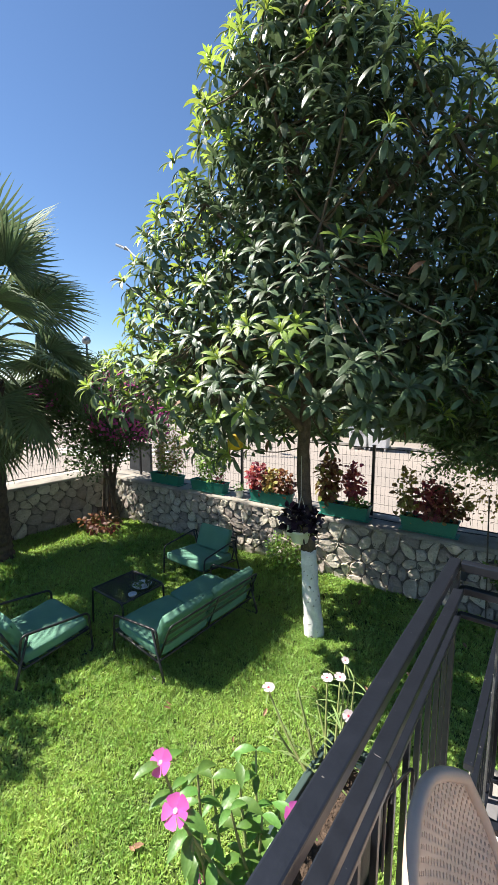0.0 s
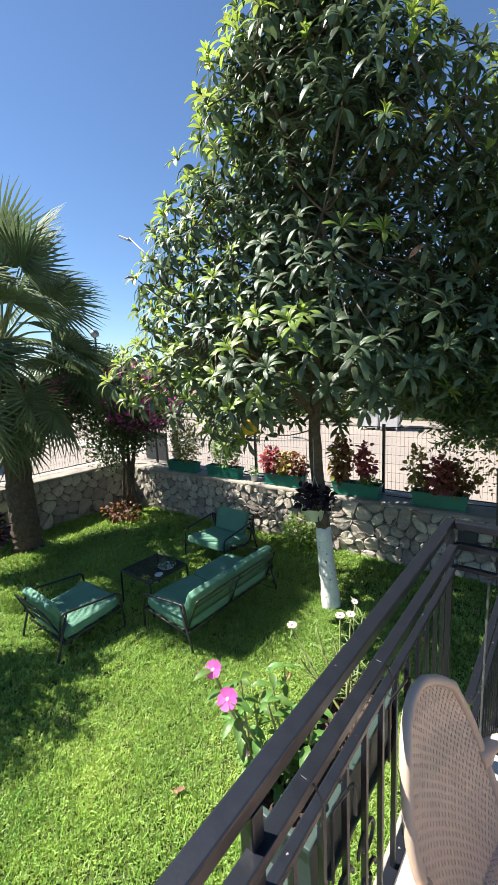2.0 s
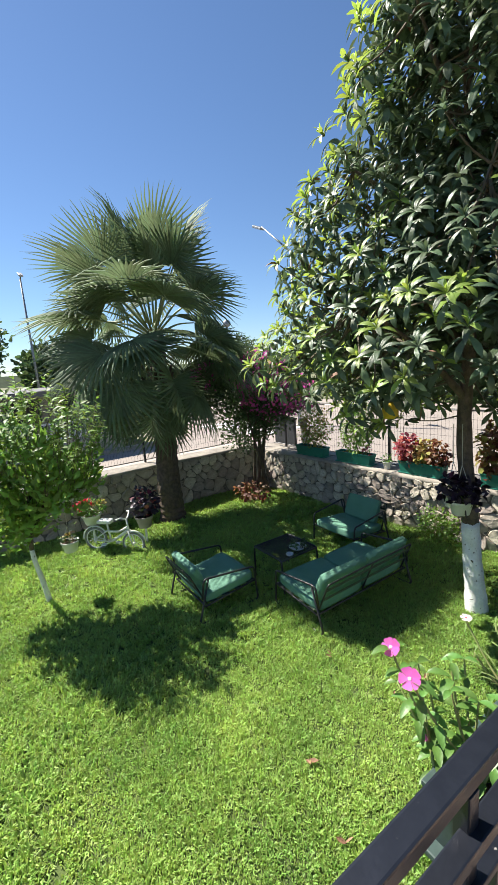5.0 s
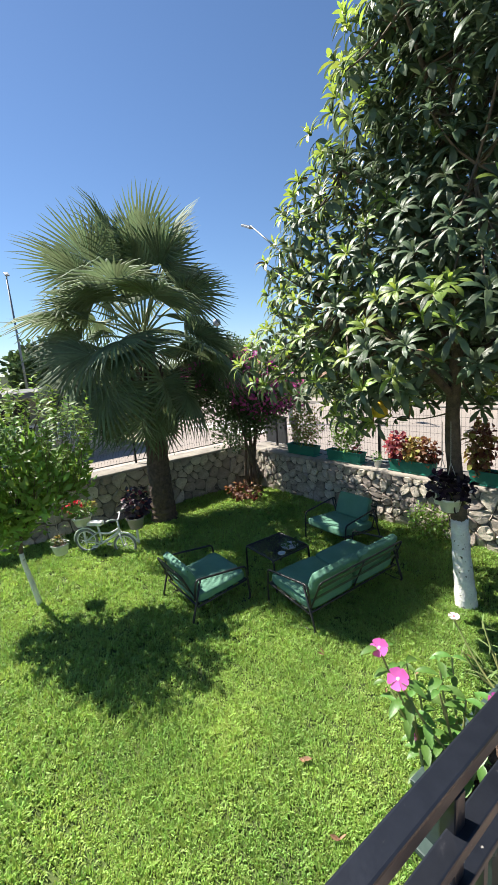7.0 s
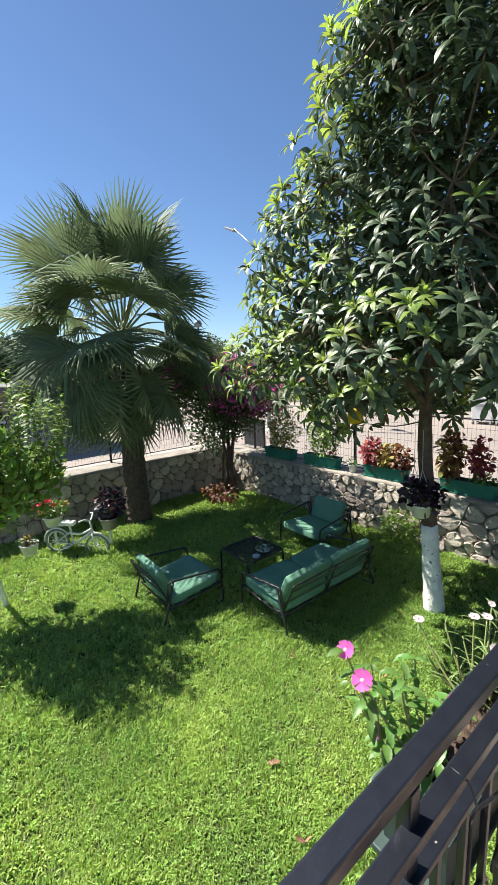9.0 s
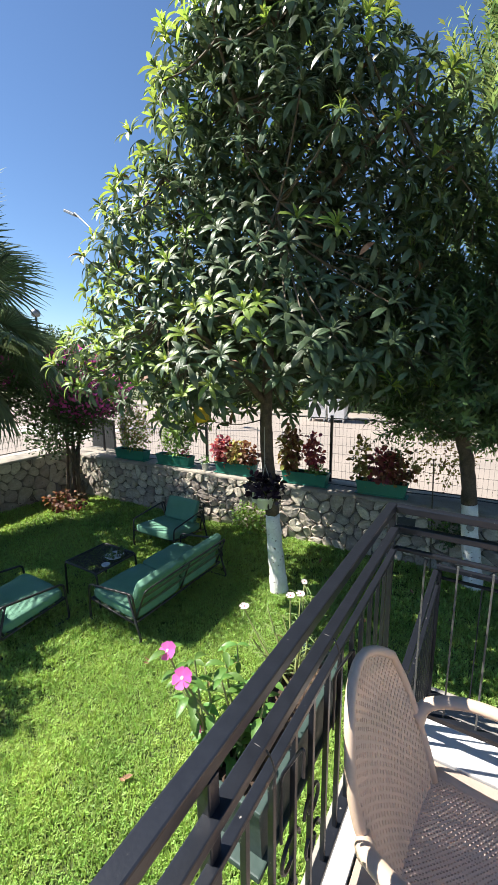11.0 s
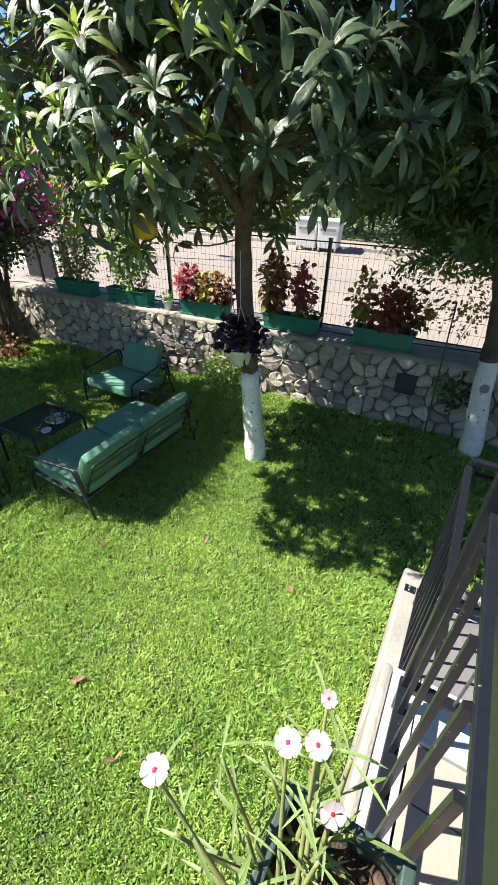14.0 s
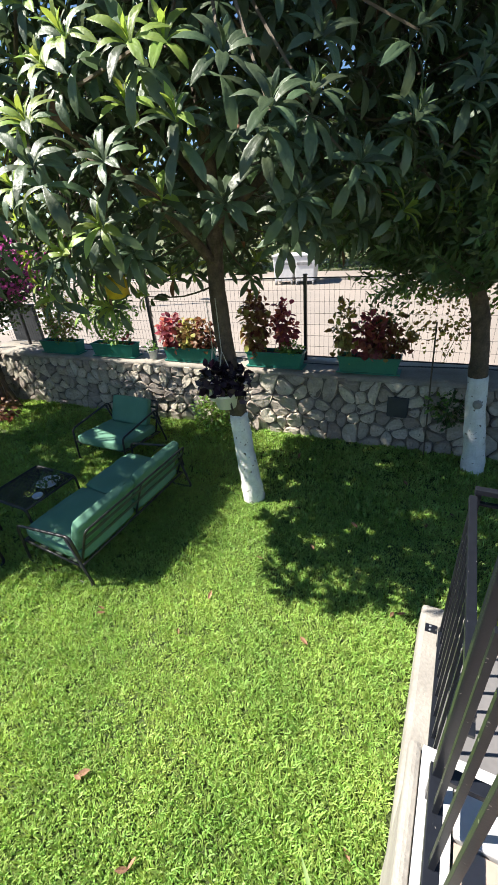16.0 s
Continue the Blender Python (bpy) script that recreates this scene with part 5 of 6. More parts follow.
# ---- the white bicycle, used as a plant stand ----
def bicycle(m):
    b = thing("bicycle", "small white-painted bicycle used as a plant stand", "bicycle", m)

    def bar(name, pts, r, mat=M_WHITEPAINT, parent=None):
        bm = bmesh.new()
        tube(bm, pts, r, 8)
        return part(name, bm, mat, parent or b, smooth=True)

    R = 0.20
    for x in (0.0, 0.66):
        w = new("wheel")
        w.parent = b
        for name, r, thick, mat in (("tyre", R - 0.017, 0.017, M_RUBBER), ("rim", R - 0.04, 0.009, M_WHITEPAINT)):
            bm = bmesh.new()
            ring = [(x + r * math.cos(2 * math.pi * k / 28), 0, R + r * math.sin(2 * math.pi * k / 28)) for k in range(29)]
            tube(bm, ring, thick, 8, False)
            part(name, bm, mat, w, smooth=True)
        for k in range(14):
            a = 2 * math.pi * k / 14
            bm = bmesh.new()
            tube(bm, [(x, 0.012 * (-1) ** k, R), (x + (R - 0.045) * math.cos(a), 0, R + (R - 0.045) * math.sin(a))], 0.0022, 4)
            part("spoke", bm, M_WHITEPAINT, w)
        bar("hub", [(x, -0.04, R), (x, 0.04, R)], 0.018, M_WHITEPAINT, w)
    bar("down_tube", spline([(0.56, 0, 0.44), (0.42, 0, 0.30), (0.27, 0, 0.19)], 4), 0.022)
    bar("top_tube", spline([(0.55, 0, 0.48), (0.4, 0, 0.38), (0.21, 0, 0.36)], 4), 0.018)
    bar("seat_tube", [(0.27, 0, 0.19), (0.19, 0, 0.50)], 0.016)
    for s in (-1, 1):
        bar("chain_stay", [(0.27, s * 0.02, 0.19), (0.0, s * 0.05, R)], 0.011)
        bar("seat_stay", [(0.21, s * 0.02, 0.38), (0.0, s * 0.05, R)], 0.010)
        bar("fork_blade", [(0.575, s * 0.035, 0.42), (0.66, s * 0.045, R)], 0.012)
        bar("crank", [(0.27, s * 0.05, 0.19), (0.27 + s * 0.09, s * 0.07, 0.15)], 0.009)
        bm = bmesh.new()
        box(bm, 0.23 + s * 0.09, s * 0.07 - 0.03, 0.135, 0.31 + s * 0.09, s * 0.07 + 0.03, 0.16, 0.006)
        part("pedal", bm, M_WHITEPAINT, b)
    bar("stem", [(0.575, 0, 0.42), (0.525, 0, 0.62)], 0.015)
    bar("handlebar", spline([(0.44, -0.2, 0.66), (0.5, -0.15, 0.68), (0.53, 0, 0.62), (0.5, 0.15, 0.68), (0.44, 0.2, 0.66)], 4), 0.012)
    bm = bmesh.new()
    cushion(bm, 0.24, 0.13, 0.05, pose(0.16, 0, 0.5, 0, -6, 0), 0.012, 2)
    part("saddle", bm, M_WHITEPAINT, b, smooth=True)
    for x, a0, a1 in ((0.0, 40, 190), (0.66, 20, 150)):
        bar("mudguard", [(x + (R + 0.02) * math.cos(radians(a0 + (a1 - a0) * k / 10)), 0, R + (R + 0.02) * math.sin(radians(a0 + (a1 - a0) * k / 10))) for k in range(11)], 0.012)
    return b


bicycle(pose(-6.10, 1.30, 0.0, 0, 8, 47))
carrier_pot = thing("flower_pot", "white pot with red flowers on the bicycle's rear", "pot", pose(-6.28, 1.34, 0.40))
pot_body(carrier_pot, 0.16, 0.17)
bm = bmesh.new()
tube(bm, [(0, 0, 0.0), (0, 0, -0.40)], 0.02, 8)
part("stand", bm, M_WHITEPAINT, carrier_pot)
bedding("red_geranium", pose(-6.28, 1.34, 0.54), "red and yellow-green flowering plant in a white pot", "plant", ((M_BALC, "small", 170, (0.03, 0.03, 0.13), (0.2, 0.2, 0.13)), (M_REDFLOWER, "small", 70, (-0.05, -0.08, 0.2), (0.14, 0.14, 0.07)), (M_COLEUS_GOLD, "small", 40, (0.05, 0.1, 0.2), (0.14, 0.14, 0.06))), 10, 63)
front_pot = thing("flower_pot", "dusky pot carried over the bicycle's front wheel", "pot", pose(-5.72, 2.05, 0.30))
pot_body(front_pot, 0.15, 0.20, M_CEMENT)
bm = bmesh.new()
tube(bm, [(0, 0, 0.0), (0, 0, -0.30)], 0.02, 8)
part("stand", bm, M_WHITEPAINT, front_pot)
bedding("dark_coleus", pose(-5.72, 2.05, 0.46), "dark red-leaved plant in a pot on the bicycle", "plant", ((M_PURPLE, "coleus", 130, (0, 0.05, 0.24), (0.24, 0.24, 0.26)), (M_COLEUS_RED, "coleus", 40, (0, 0.05, 0.28), (0.22, 0.22, 0.24))), 10, 64)

# dishes on the low table
bowl = thing("glass_bowl", "pale dish with green sprigs on the low table", "dish", pose(-3.12, 3.17, 0.447))
bm = bmesh.new()
lathe(bm, [(0.05, 0), (0.09, 0.012), (0.115, 0.035), (0.108, 0.034), (0.06, 0.012)], 20)
part("dish", bm, M_CERAMIC, bowl, smooth=True)
bedding("table_sprigs", pose(-3.12, 3.17, 0.475), "green sprigs lying in a dish", "plant", ((M_SHRUB, "small", 45, (0, 0, 0.03), (0.11, 0.11, 0.04)),), 4, 65)
ash = thing("ashtray", "small blue-white ashtray on the low table", "ashtray", pose(-3.05, 2.98, 0.447))
bm = bmesh.new()
lathe(bm, [(0.045, 0), (0.05, 0.02), (0.045, 0.022), (0.035, 0.008)], 16)
part("dish", bm, M_CERAMIC, ash, smooth=True)


# ---- the flower box outside the railing ----
BX, BY, BZ = 0.323, 0.95, 1.74
flower_box = window_box("flower_box", 0.50, pose(BX, BY, BZ, 0, 0, 90), "dusty green plastic flower box hung outside the railing", "", M_BOXGREY, 0.155, 0.17)
for y in (-0.17, 0.17):
    bm = bmesh.new()
    tube(bm, rounded([(y, -0.088, 0.0), (y, -0.088, 0.19), (y, -0.14, 0.30), (y, -0.14, 0.22)], 0.02), 0.004, 6)
    part("hook", bm, M_BLACK, flower_box)


def flower(parent, place, way, size, petal, eye, name="flower"):
    """Five broad petals, slightly overlapping, round a small eye."""
    f = new(name)
    f.parent = parent
    way = Vector(way).normalized()
    a = way.orthogonal().normalized()
    b = way.cross(a)
    for k in range(5):
        t = 2 * math.pi * k / 5 + 0.3
        side = math.cos(t) * a + math.sin(t) * b
        v, q = [], []
        for i, (r, w) in enumerate(((0.08, 0.08), (0.35, 0.25), (0.65, 0.46), (0.88, 0.5), (1.0, 0.3))):
            for s in (-1, 0, 1):
                cup = 0.10 * r * r + 0.16 * s * w + (0.03 if s else 0)
                v.append((size * r, size * w * s, size * (cup + 0.015 * k)))
        for i in range(4):
            for j in (0, 1):
                n = 3 * i + j
                q.append((n, n + 1, n + 4, n + 3))
        m = np.array(axes(Vector(place), side, way))
        pts = (np.c_[np.array(v), np.ones(len(v))] @ m.T)[:, :3]
        arrays_object("petal", pts, np.array(q), petal, f, True)
    bm = bmesh.new()
    lathe(bm, [(0.2 * size, 0.06 * size), (0.15 * size, 0.13 * size), (0.02 * size, 0.15 * size)], 8, axes(Vector(place), a, way))
    part("eye", bm, eye, f)
    return f


def vinca(name, label, foot, stems, leaf, blooms, petal, eye, seed, sets, green):
    """Stems from one foot, with leaves set along them, and flowers at given tips."""
    rng = np.random.default_rng(seed)
    p = thing(name, label, "plant")
    shape = plant_shape(leaf)
    me = bpy.data.meshes.new("leaf")
    me.from_pydata(shape[0].tolist(), [], shape[1].tolist())
    me.polygons.foreach_set("use_smooth", [True] * len(me.polygons))
    me.materials.append(green)
    for tip in stems:
        tip = Vector(tip)
        base = Vector(foot) + Vector((rng.uniform(-0.03, 0.03), rng.uniform(-0.06, 0.06), 0))
        pts = spline([base, base.lerp(tip, 0.55) + Vector((0, 0, -0.02)), tip], 5)
        bm = bmesh.new()
        tube(bm, pts, [0.0042 - 0.00022 * i for i in range(len(pts))], 6)
        part("stem", bm, M_STEM, p, smooth=True)
        for i in range(sets):
            q = pts[min(len(pts) - 1, 2 + int((len(pts) - 3) * i / max(1, sets - 1)))]
            turn = rng.uniform(0, math.pi)
            for s in (0, 1):
                a = turn + math.pi * s + rng.uniform(-0.3, 0.3)
                d = Vector((math.cos(a), math.sin(a), rng.uniform(0.1, 0.7)))
                piece("leaf", me, p, axes(q, d, Vector((0, 0, 1)), rng.uniform(0.45, 0.88) if leaf == "vinca" else rng.uniform(0.28, 0.55)))
    for place, way, size in blooms:
        flower(p, place, way, size, petal, eye)
    return p


pink_stems = [(0.13, 0.74, 2.15), (0.20, 0.71, 2.13), (0.16, 0.80, 2.10), (0.2, 0.87, 2.09), (0.24, 0.80, 2.08), (0.17, 0.75, 2.02), (0.28, 0.84, 2.06), (0.11, 0.79, 2.02), (0.27, 0.92, 2.0), (0.2, 0.93, 2.07), (0.335, 0.86, 2.07), (0.24, 0.74, 1.98), (0.15, 0.85, 2.04)]
vinca("pink_vinca", "pink-flowered vinca with broad green leaves in the flower box", (0.28, 0.78, 1.88), pink_stems, "vinca", [((0.13, 0.74, 2.155), (0.1, -0.6, 0.75), 0.021), ((0.20, 0.71, 2.135), (0.15, -0.6, 0.75), 0.023), ((0.335, 0.86, 2.08), (0.5, -0.5, 0.9), 0.019), ((0.21, 0.75, 1.97), (-0.2, -0.8, 0.1), 0.010)], M_PINK, M_PALEPETAL, 71, 5, M_BALC)
white_stems = [(0.115, 1.10, 2.05), (0.235, 1.185, 2.08), (0.265, 1.195, 2.09), (0.26, 1.235, 2.11), (0.17, 1.15, 2.05), (0.3, 1.13, 2.02), (0.2, 1.2, 2.0), (0.28, 1.22, 2.05), (0.33, 1.18, 1.98), (0.22, 1.12, 1.99), (0.15, 1.08, 1.98), (0.3, 1.2, 2.1)]
vinca("white_vinca", "thin pale vinca with white red-eyed flowers in the flower box", (0.28, 1.12, 1.88), white_stems, "strap", [((0.115, 1.10, 2.06), (0.05, -0.1, 1.0), 0.0155), ((0.235, 1.185, 2.09), (0.0, -0.12, 1.0), 0.0145), ((0.265, 1.195, 2.10), (0.1, -0.1, 1.0), 0.014), ((0.26, 1.235, 2.12), (0.3, -0.35, 0.8), 0.0095), ((0.30, 1.17, 2.03), (0.3, -0.6, 0.6), 0.014)], M_PALEPETAL, M_EYE, 72, 4, M_PALELEAF)

# wire ties and flaked paint on the rails
for y, z in ((0.98, RAIL_TOP - 0.11), (0.64, RAIL_TOP - 0.11)):
    tie = thing("wire_tie", "thin twisted wire tied round the railing", "wire", pose(RAIL_X, y, z), "wire ties")
    bm = bmesh.new()
    tube(bm, spline([(0.022, 0, -0.012), (0.024, 0.004, 0.014), (0.0, 0.006, 0.0135), (0.03, 0.01, 0.008), (0.045, 0.012, -0.03), (0.04, 0.012, -0.07)], 4), 0.002, 5)
    part("strand", bm, M_FENCE, tie)

# leaves fallen on the lawn
rng = np.random.default_rng(17)
fallen = leaf_shape(0.10, 0.045, -0.35, 0.5, 3)
me = bpy.data.meshes.new("fallen_leaf")
me.from_pydata(fallen[0].tolist(), [], fallen[1].tolist())
me.materials.append(M_LEAF_DRY)
for x, y in ((-1.84, 2.46), (-0.29, 2.79), (-1.13, 2.85), (-1.21, 2.55), (-1.22, 1.56), (-0.69, 1.4), (0.23, 1.85), (-0.53, 3.66), (-1.22, 5.01), (-1.82, 2.44), (-1.21, 1.56), (-0.7, 1.39), (0.2, 3.28), (-0.9, 3.4), (-3.3, 1.2), (0.1, 4.9), (-0.83, 4.17), (-0.24, 4.08), (0.33, 4.36), (0.55, 4.56), (0.22, 3.27), (-1.17, 5.03)):
    ob = new("fallen_leaf", me)
    ob.matrix_world = pose(x, y, 0.035, rng.uniform(-30, 30), rng.uniform(-20, 30), rng.uniform(0, 360)) @ Matrix.Diagonal((*(3 * [rng.uniform(0.42, 0.8)]), 1))
    tagged(ob, "dry brown leaf fallen on the lawn", "leaf", "fallen leaves")


# ---- beyond the wall ----
def street_lamp(m, height, arm, label):
    s = thing("street_lamp", label, "street lamp", m, "street lamps")
    bm = bmesh.new()
    tube(bm, [(0, 0, -0.1), (0, 0, height)], [0.09, 0.055], 10)
    part("pole", bm, M_GALV, s, smooth=True)
    bm = bmesh.new()
    tip = (arm[0], 0, height + arm[1])
    tube(bm, [(0, 0, height - 0.05), tip], [0.045, 0.03], 8)
    part("arm", bm, M_GALV, s, smooth=True)
    bm = bmesh.new()
    box(bm, -0.35, -0.13, -0.05, 0.35, 0.13, 0.06, 0.03, Matrix.Translation(tip) @ pose(-0.25, 0, 0.03, 0, 25, 0))
    part("head", bm, M_GALV, s)
    return s


street_lamp(pose(-13.1, 12.0, 0), 7.4, (-1.9, 1.5), "galvanised street lamp with a long arm beside the road")
street_lamp(pose(-30.0, 3.75, 0), 9.4, (0.6, 0.15), "tall thin street lamp far down the side road")


def garden_lamp(m):
    s = thing("lamp_post", "dark lamp post with a round head by the road", "lamp", m)
    bm = bmesh.new()
    tube(bm, [(0, 0, -0.1), (0, 0, 6.2)], [0.1, 0.08], 8)
    part("pole", bm, M_BLACK, s)
    bm = bmesh.new()
    lathe(bm, [(0.1, 6.2), (0.3, 6.3), (0.36, 6.5), (0.25, 6.75), (0.05, 6.85)], 14)
    part("head", bm, M_GALV, s, smooth=True)


garden_lamp(pose(-30.0, 19.0, 0))


def waste_bin(m):
    b = thing("waste_bin", "white plastic waste container with a sloped lid beside the road", "bin", m, "waste bins")
    bm = bmesh.new()
    box(bm, -0.42, -0.4, 0.14, 0.42, 0.4, 1.05, 0.03)
    for v in bm.verts:
        k = 0.86 + 0.14 * v.co.z
        v.co.x, v.co.y = v.co.x * k, v.co.y * k
    part("body", bm, M_WHITEPAINT, b)
    bm = bmesh.new()
    box(bm, -0.45, -0.43, 1.05, 0.45, 0.43, 1.13, 0.03)
    part("lid", bm, M_WHITEPAINT, b)
    bm = bmesh.new()
    box(bm, -0.3, -0.41, 0.75, 0.3, -0.385, 0.85, 0.008)
    part("grip", bm, M_RUBBER, b)
    for x in (-0.33, 0.33):
        for y in (-0.3, 0.3):
            bm = bmesh.new()
            tube(bm, [(x - 0.03, y, 0.07), (x + 0.03, y, 0.07)], 0.09, 12)
            part("wheel", bm, M_RUBBER, b)
    return b


for x in (-6.35, -5.45):
    waste_bin(pose(x, 17.9, -0.02, 0, 0, 6))


def veranda_house(m):
    """A low house with a flat roof over a veranda, and a white balustrade."""
    h = thing("veranda_house", "low house with a veranda and white balustrade across the side road", "house", m)
    bm = bmesh.new()
    box(bm, -9, -9.0, -0.1, -2.4, 6.4, 2.3)
    part("wall", bm, M_RENDER, h)
    bm = bmesh.new()
    box(bm, -9.3, -9.4, 2.3, 0.25, 6.7, 2.5, 0.02)
    part("roof", bm, M_ROOF, h, "flat grey roof")
    bm = bmesh.new()
    box(bm, -2.39, -9.0, -0.1, 0.0, 6.4, 0.62)
    part("plinth", bm, M_RENDER, h)
    for y in (-6.5, -3.5, -0.5, 2.5, 4.6):
        bm = bmesh.new()
        box(bm, -2.4, y, 0.8, -2.35, y + 1.3, 2.1)
        part("window", bm, M_HOUSEDARK, h, "dark window")
    for y in (-8.8, -4.5, 0.0, 6.2):
        bm = bmesh.new()
        box(bm, -0.3, y - 0.12, 0.62, -0.06, y + 0.12, 2.3, 0.02)
        part("pillar", bm, M_WHITEPAINT, h)
    for z in (0.64, 1.24):
        bm = bmesh.new()
        box(bm, -0.24, -8.8, z, -0.08, 6.2, z + 0.08, 0.01)
        part("rail", bm, M_WHITEPAINT, h)
    bal = bmesh.new()
    lathe(bal, [(0.05, 0.72), (0.05, 0.77), (0.03, 0.8), (0.065, 0.92), (0.05, 1.02), (0.03, 1.12), (0.05, 1.2), (0.05, 1.24)], 8)
    bal_mesh = mesh_of("baluster", bal, M_WHITEPAINT, True)
    for k in range(74):
        piece("baluster", bal_mesh, h, pose(-0.16, -8.6 + 0.2 * k, 0))
    return h


veranda_house(pose(-15.6, -1.6, 0))


def gable_house(m):
    h = thing("gable_house", "small house with a grey gabled roof beyond the road", "house", m)
    bm = bmesh.new()
    box(bm, -4, -3.5, -0.1, 4, 3.5, 3.4)
    part("wall", bm, M_RENDER, h)
    bm = bmesh.new()
    a = [bm.verts.new(p) for p in ((-4.5, -4, 3.3), (-4.5, 4, 3.3), (-4.5, 0, 5.6), (4.5, -4, 3.3), (4.5, 4, 3.3), (4.5, 0, 5.6))]
    for q in ((0, 2, 5, 3), (2, 1, 4, 5), (0, 1, 2), (3, 5, 4), (0, 3, 4, 1)):
        bm.faces.new([a[i] for i in q])
    part("roof", bm, M_ROOF, h, "grey gabled roof")
    for y in (-2.2, 1.0):
        bm = bmesh.new()
        box(bm, 4.0, y, 1.0, 4.04, y + 1.2, 2.3)
        part("window", bm, M_HOUSEDARK, h)
    return h


gable_house(pose(-52, 31, 0, 0, 0, -35))

# panels behind the fence corner
for x, w, mat, label in ((-6.85, 0.75, M_BIN, "dark panel leaning behind the fence corner"), (-6.2, 0.16, M_CEMENT, "grey concrete slab behind the fence corner")):
    y = wall_y(x) + 0.66
    bm = bmesh.new()
    box(bm, x - w / 2, y, 0.0, x + w / 2, y + 0.06, 1.55, 0.008)
    tagged(part("leaning_board", bm, mat), label, "board")


def far_tree(name, m, height, spread_r, seed, label, count=3600, material=M_HILL):
    rng = np.random.default_rng(seed)
    t = thing(name, label, "tree", m)
    bm = bmesh.new()
    tube(bm, spline([(0, 0, -0.1), (0.1, 0.05, height * 0.35), (0, 0, height * 0.75)], 4), [0.22 - 0.02 * i for i in range(9)], 8)
    part("trunk", bm, M_BARK, t)
    sh = leaf_shape(0.42, 0.26, 0.2, 0.3, 2)
    sets = []
    for k in range(6):
        c = (rng.uniform(-0.5, 0.5) * spread_r, rng.uniform(-0.5, 0.5) * spread_r, height * rng.uniform(0.42, 0.82))
        r = spread_r * rng.uniform(0.5, 0.75)
        sets.append((sh, bush_leaves(rng, count // 6, c, (r, r, r * 0.9), sh, 0.15)))
    leaf_mass("crown", sets, t, material)
    return t


for x, y, h, r, s in ((-11, 23.5, 5.5, 3.0, 81), (-6.0, 24, 6.2, 3.2, 82), (-1.0, 23.5, 5.4, 3.0, 83), (4.0, 23.0, 6.0, 3.1, 84), (9.0, 24, 5.6, 3.2, 85), (14.0, 23, 6.0, 3.2, 86), (-17.0, 26, 4.6, 2.6, 87)):
    far_tree("roadside_tree", pose(x, y, 0), h, r, s, "dense dark green roadside tree beyond the road")
for x, y, h, r, s in ((-36, -0.5, 8.5, 3.6, 91), (-33, 6.0, 6.0, 3.0, 92), (-27, -3.0, 5.0, 2.6, 93), (-45, 14, 5.5, 3.4, 94), (-48, 32, 6.0, 3.6, 95), (-28, 30, 4.6, 3.0, 96)):
    far_tree("distant_tree", pose(x, y, 0), h, r, s, "dark distant tree beyond the houses", 4200, M_SHRUB)

rng = np.random.default_rng(23)
sh = leaf_shape(0.16, 0.09, 0.2, 0.3, 2)
hedge = thing("hedge", "low ragged hedge along the far footway", "hedge")
leaf_mass("foliage", [(sh, bush_leaves(rng, 620, (-26 + 2.0 * k, 21.2 + rng.uniform(-0.3, 0.3), 0.75), (1.3, 0.6, rng.uniform(0.7, 1.15)), sh, 0.2)) for k in range(24)], hedge, M_SHRUB)

# a wooded ridge on the skyline
bm = bmesh.new()
prev = None
for k in range(81):
    a = radians(75 + 160 * k / 80)
    d = Vector((math.cos(a), math.sin(a), 0)) * 420
    top = 9 + 9 * noise.noise(Vector((k * 0.17, 0, 3))) + 2.5 * noise.noise(Vector((k * 0.9, 4, 0)))
    cur = (bm.verts.new(d + Vector((0, 0, -2))), bm.verts.new(d * 1.04 + Vector((0, 0, max(3, top)))), bm.verts.new(d * 1.2 + Vector((0, 0, -2))))
    if prev:
        bm.faces.new((prev[0], cur[0], cur[1], prev[1]))
        bm.faces.new((prev[1], cur[1], cur[2], prev[2]))
    prev = cur
tagged(part("backdrop_ridge", bm, M_HILL), "low wooded ridge on the horizon", "ridge", kind="structure")


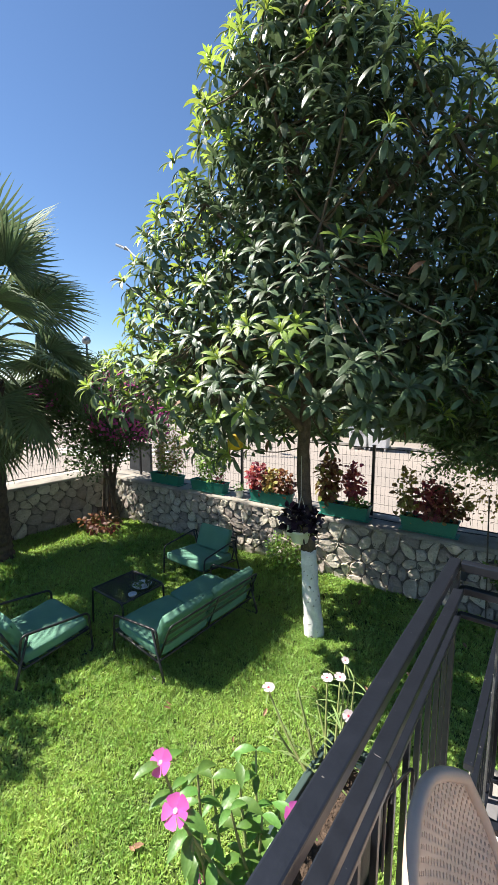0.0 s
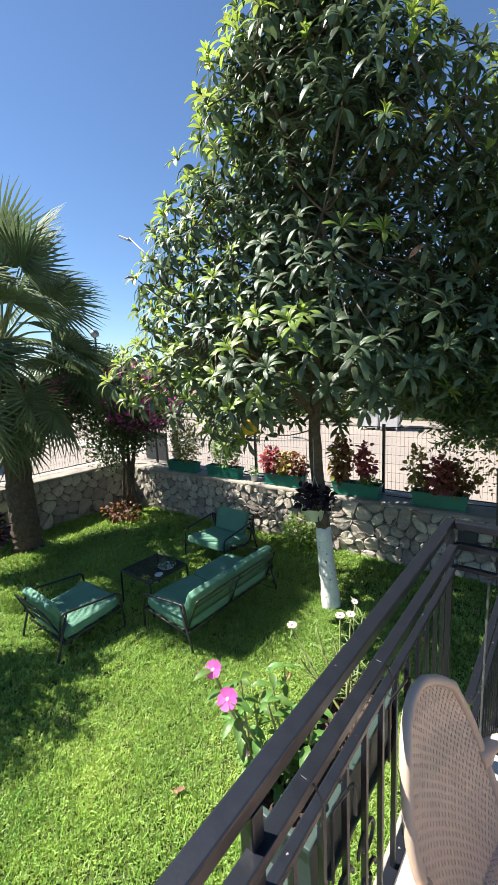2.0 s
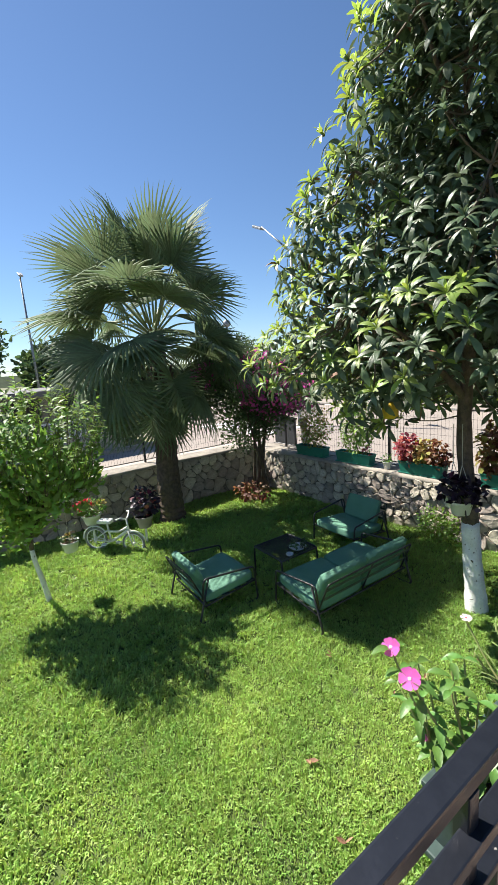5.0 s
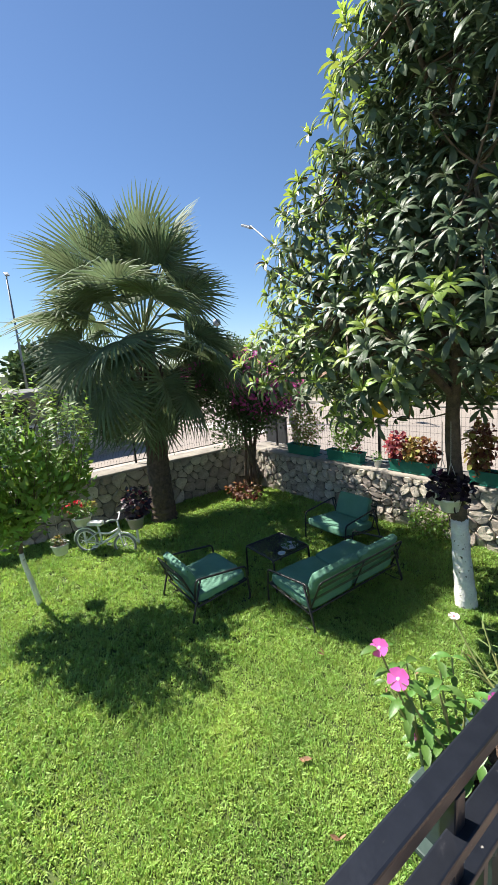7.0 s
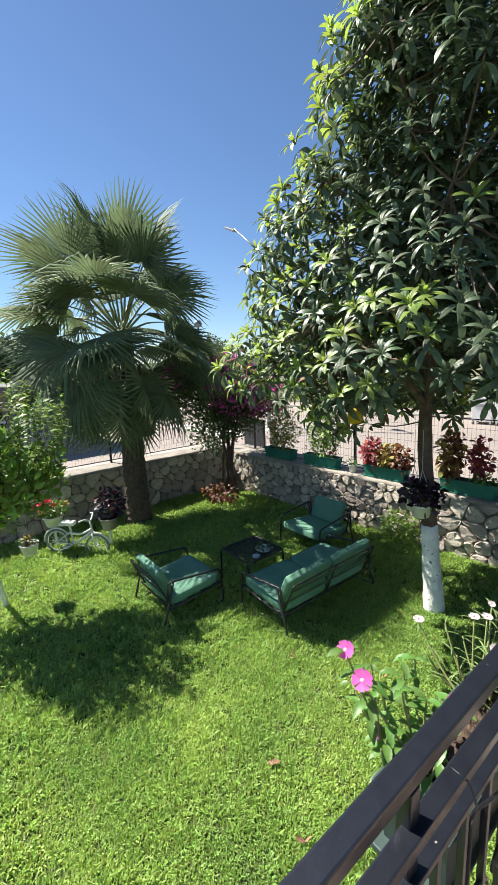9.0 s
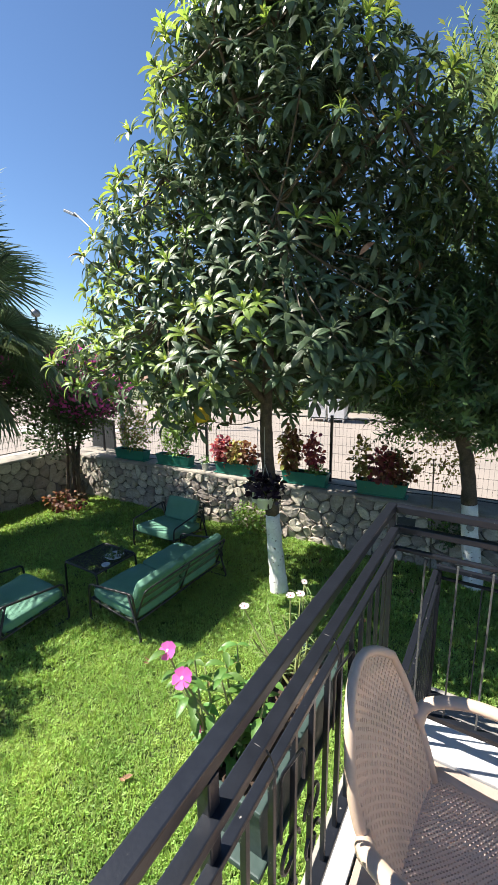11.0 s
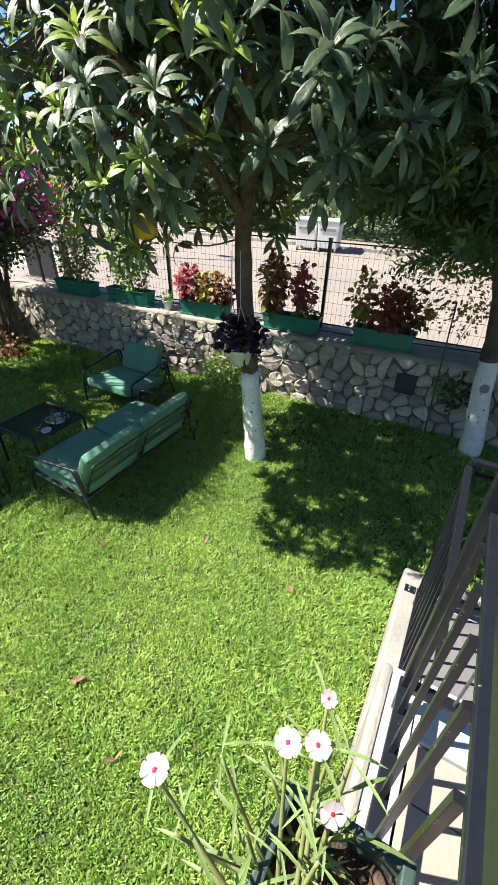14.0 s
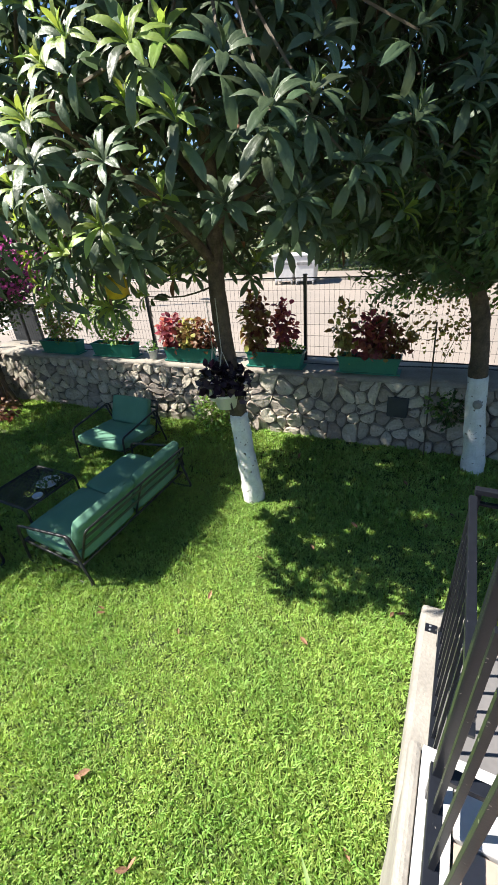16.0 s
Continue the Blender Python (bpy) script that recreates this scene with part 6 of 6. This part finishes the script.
# ---- grass ----
def blades(name, x0, x1, y0, y1, density, length, width, seed, keep=None, per=13):
    """Bent pointed blades, four corners each, in small tufts rooted on the lawn; each tuft fans outwards."""
    r = np.random.default_rng(seed)
    tufts = int((x1 - x0) * (y1 - y0) * density / per)
    c = np.c_[r.uniform(x0, x1, tufts), r.uniform(y0, y1, tufts)]
    vigour = r.uniform(0.6, 1.35, tufts) * (0.9 + 0.3 * np.sin(c[:, 0] * 3.1 + 1.3 * np.sin(c[:, 1] * 2.3)) * np.sin(c[:, 1] * 2.7 + c[:, 0]))
    which = np.repeat(np.arange(tufts), per)
    off = r.normal(0, 0.013 + 0.4 * width, (len(which), 2))
    p = c[which] + off
    if keep is not None:
        ok = keep(p[:, 0], p[:, 1])
        p, off, which = p[ok], off[ok], which[ok]
    n = len(p)
    turn = np.arctan2(off[:, 1], off[:, 0]) + r.normal(0, 0.8, n)
    lean = np.abs(r.normal(0.72, 0.38, n))
    ln, w = length * r.uniform(0.65, 1.3, n) * vigour[which], width * r.uniform(0.7, 1.3, n)
    dx, dy = np.cos(turn), np.sin(turn)
    h1, h2 = ln * 0.55 * np.cos(lean * 0.6), ln * np.cos(np.minimum(lean * 1.05, 1.35))
    d1, d2 = ln * 0.55 * np.sin(lean * 0.6), ln * np.sin(np.minimum(lean * 1.05, 1.35))
    v = np.empty((n, 4, 3))
    v[:, 0] = np.c_[p, np.full(n, -0.004)]
    v[:, 1] = np.c_[p[:, 0] + dx * d1 - dy * w / 2, p[:, 1] + dy * d1 + dx * w / 2, h1]
    v[:, 2] = np.c_[p[:, 0] + dx * d2, p[:, 1] + dy * d2, h2]
    v[:, 3] = np.c_[p[:, 0] + dx * d1 + dy * w / 2, p[:, 1] + dy * d1 - dx * w / 2, h1]
    f = np.arange(4 * n).reshape(n, 4)
    ob = arrays_object(name, v.reshape(-1, 3), f, M_GRASS)
    return tagged(ob, "short thick green lawn grass", "grass", kind="stuff")


def inside(x, y):
    return (y < wall_y(x) + 0.02) & ((x < 0.355) | (y > 3.26))


blades("grass_near", -2.4, 0.36, 0.2, 4.2, 20000, 0.040, 0.0076, 101, inside)
blades("grass_middle", -4.6, -2.4, -0.6, 5.8, 11500, 0.052, 0.0112, 102, inside)
blades("grass_back", -2.4, 3.2, 4.2, 5.95, 10000, 0.056, 0.0115, 103, inside)
blades("grass_front", -2.4, 0.36, -1.6, 0.2, 10500, 0.054, 0.011, 104, inside)
blades("grass_far", -7.1, -4.6, -2.5, 5.6, 7500, 0.064, 0.0145, 105, inside)
blades("grass_corner", 0.36, 3.4, 3.26, 4.2, 11000, 0.052, 0.0105, 106, inside)
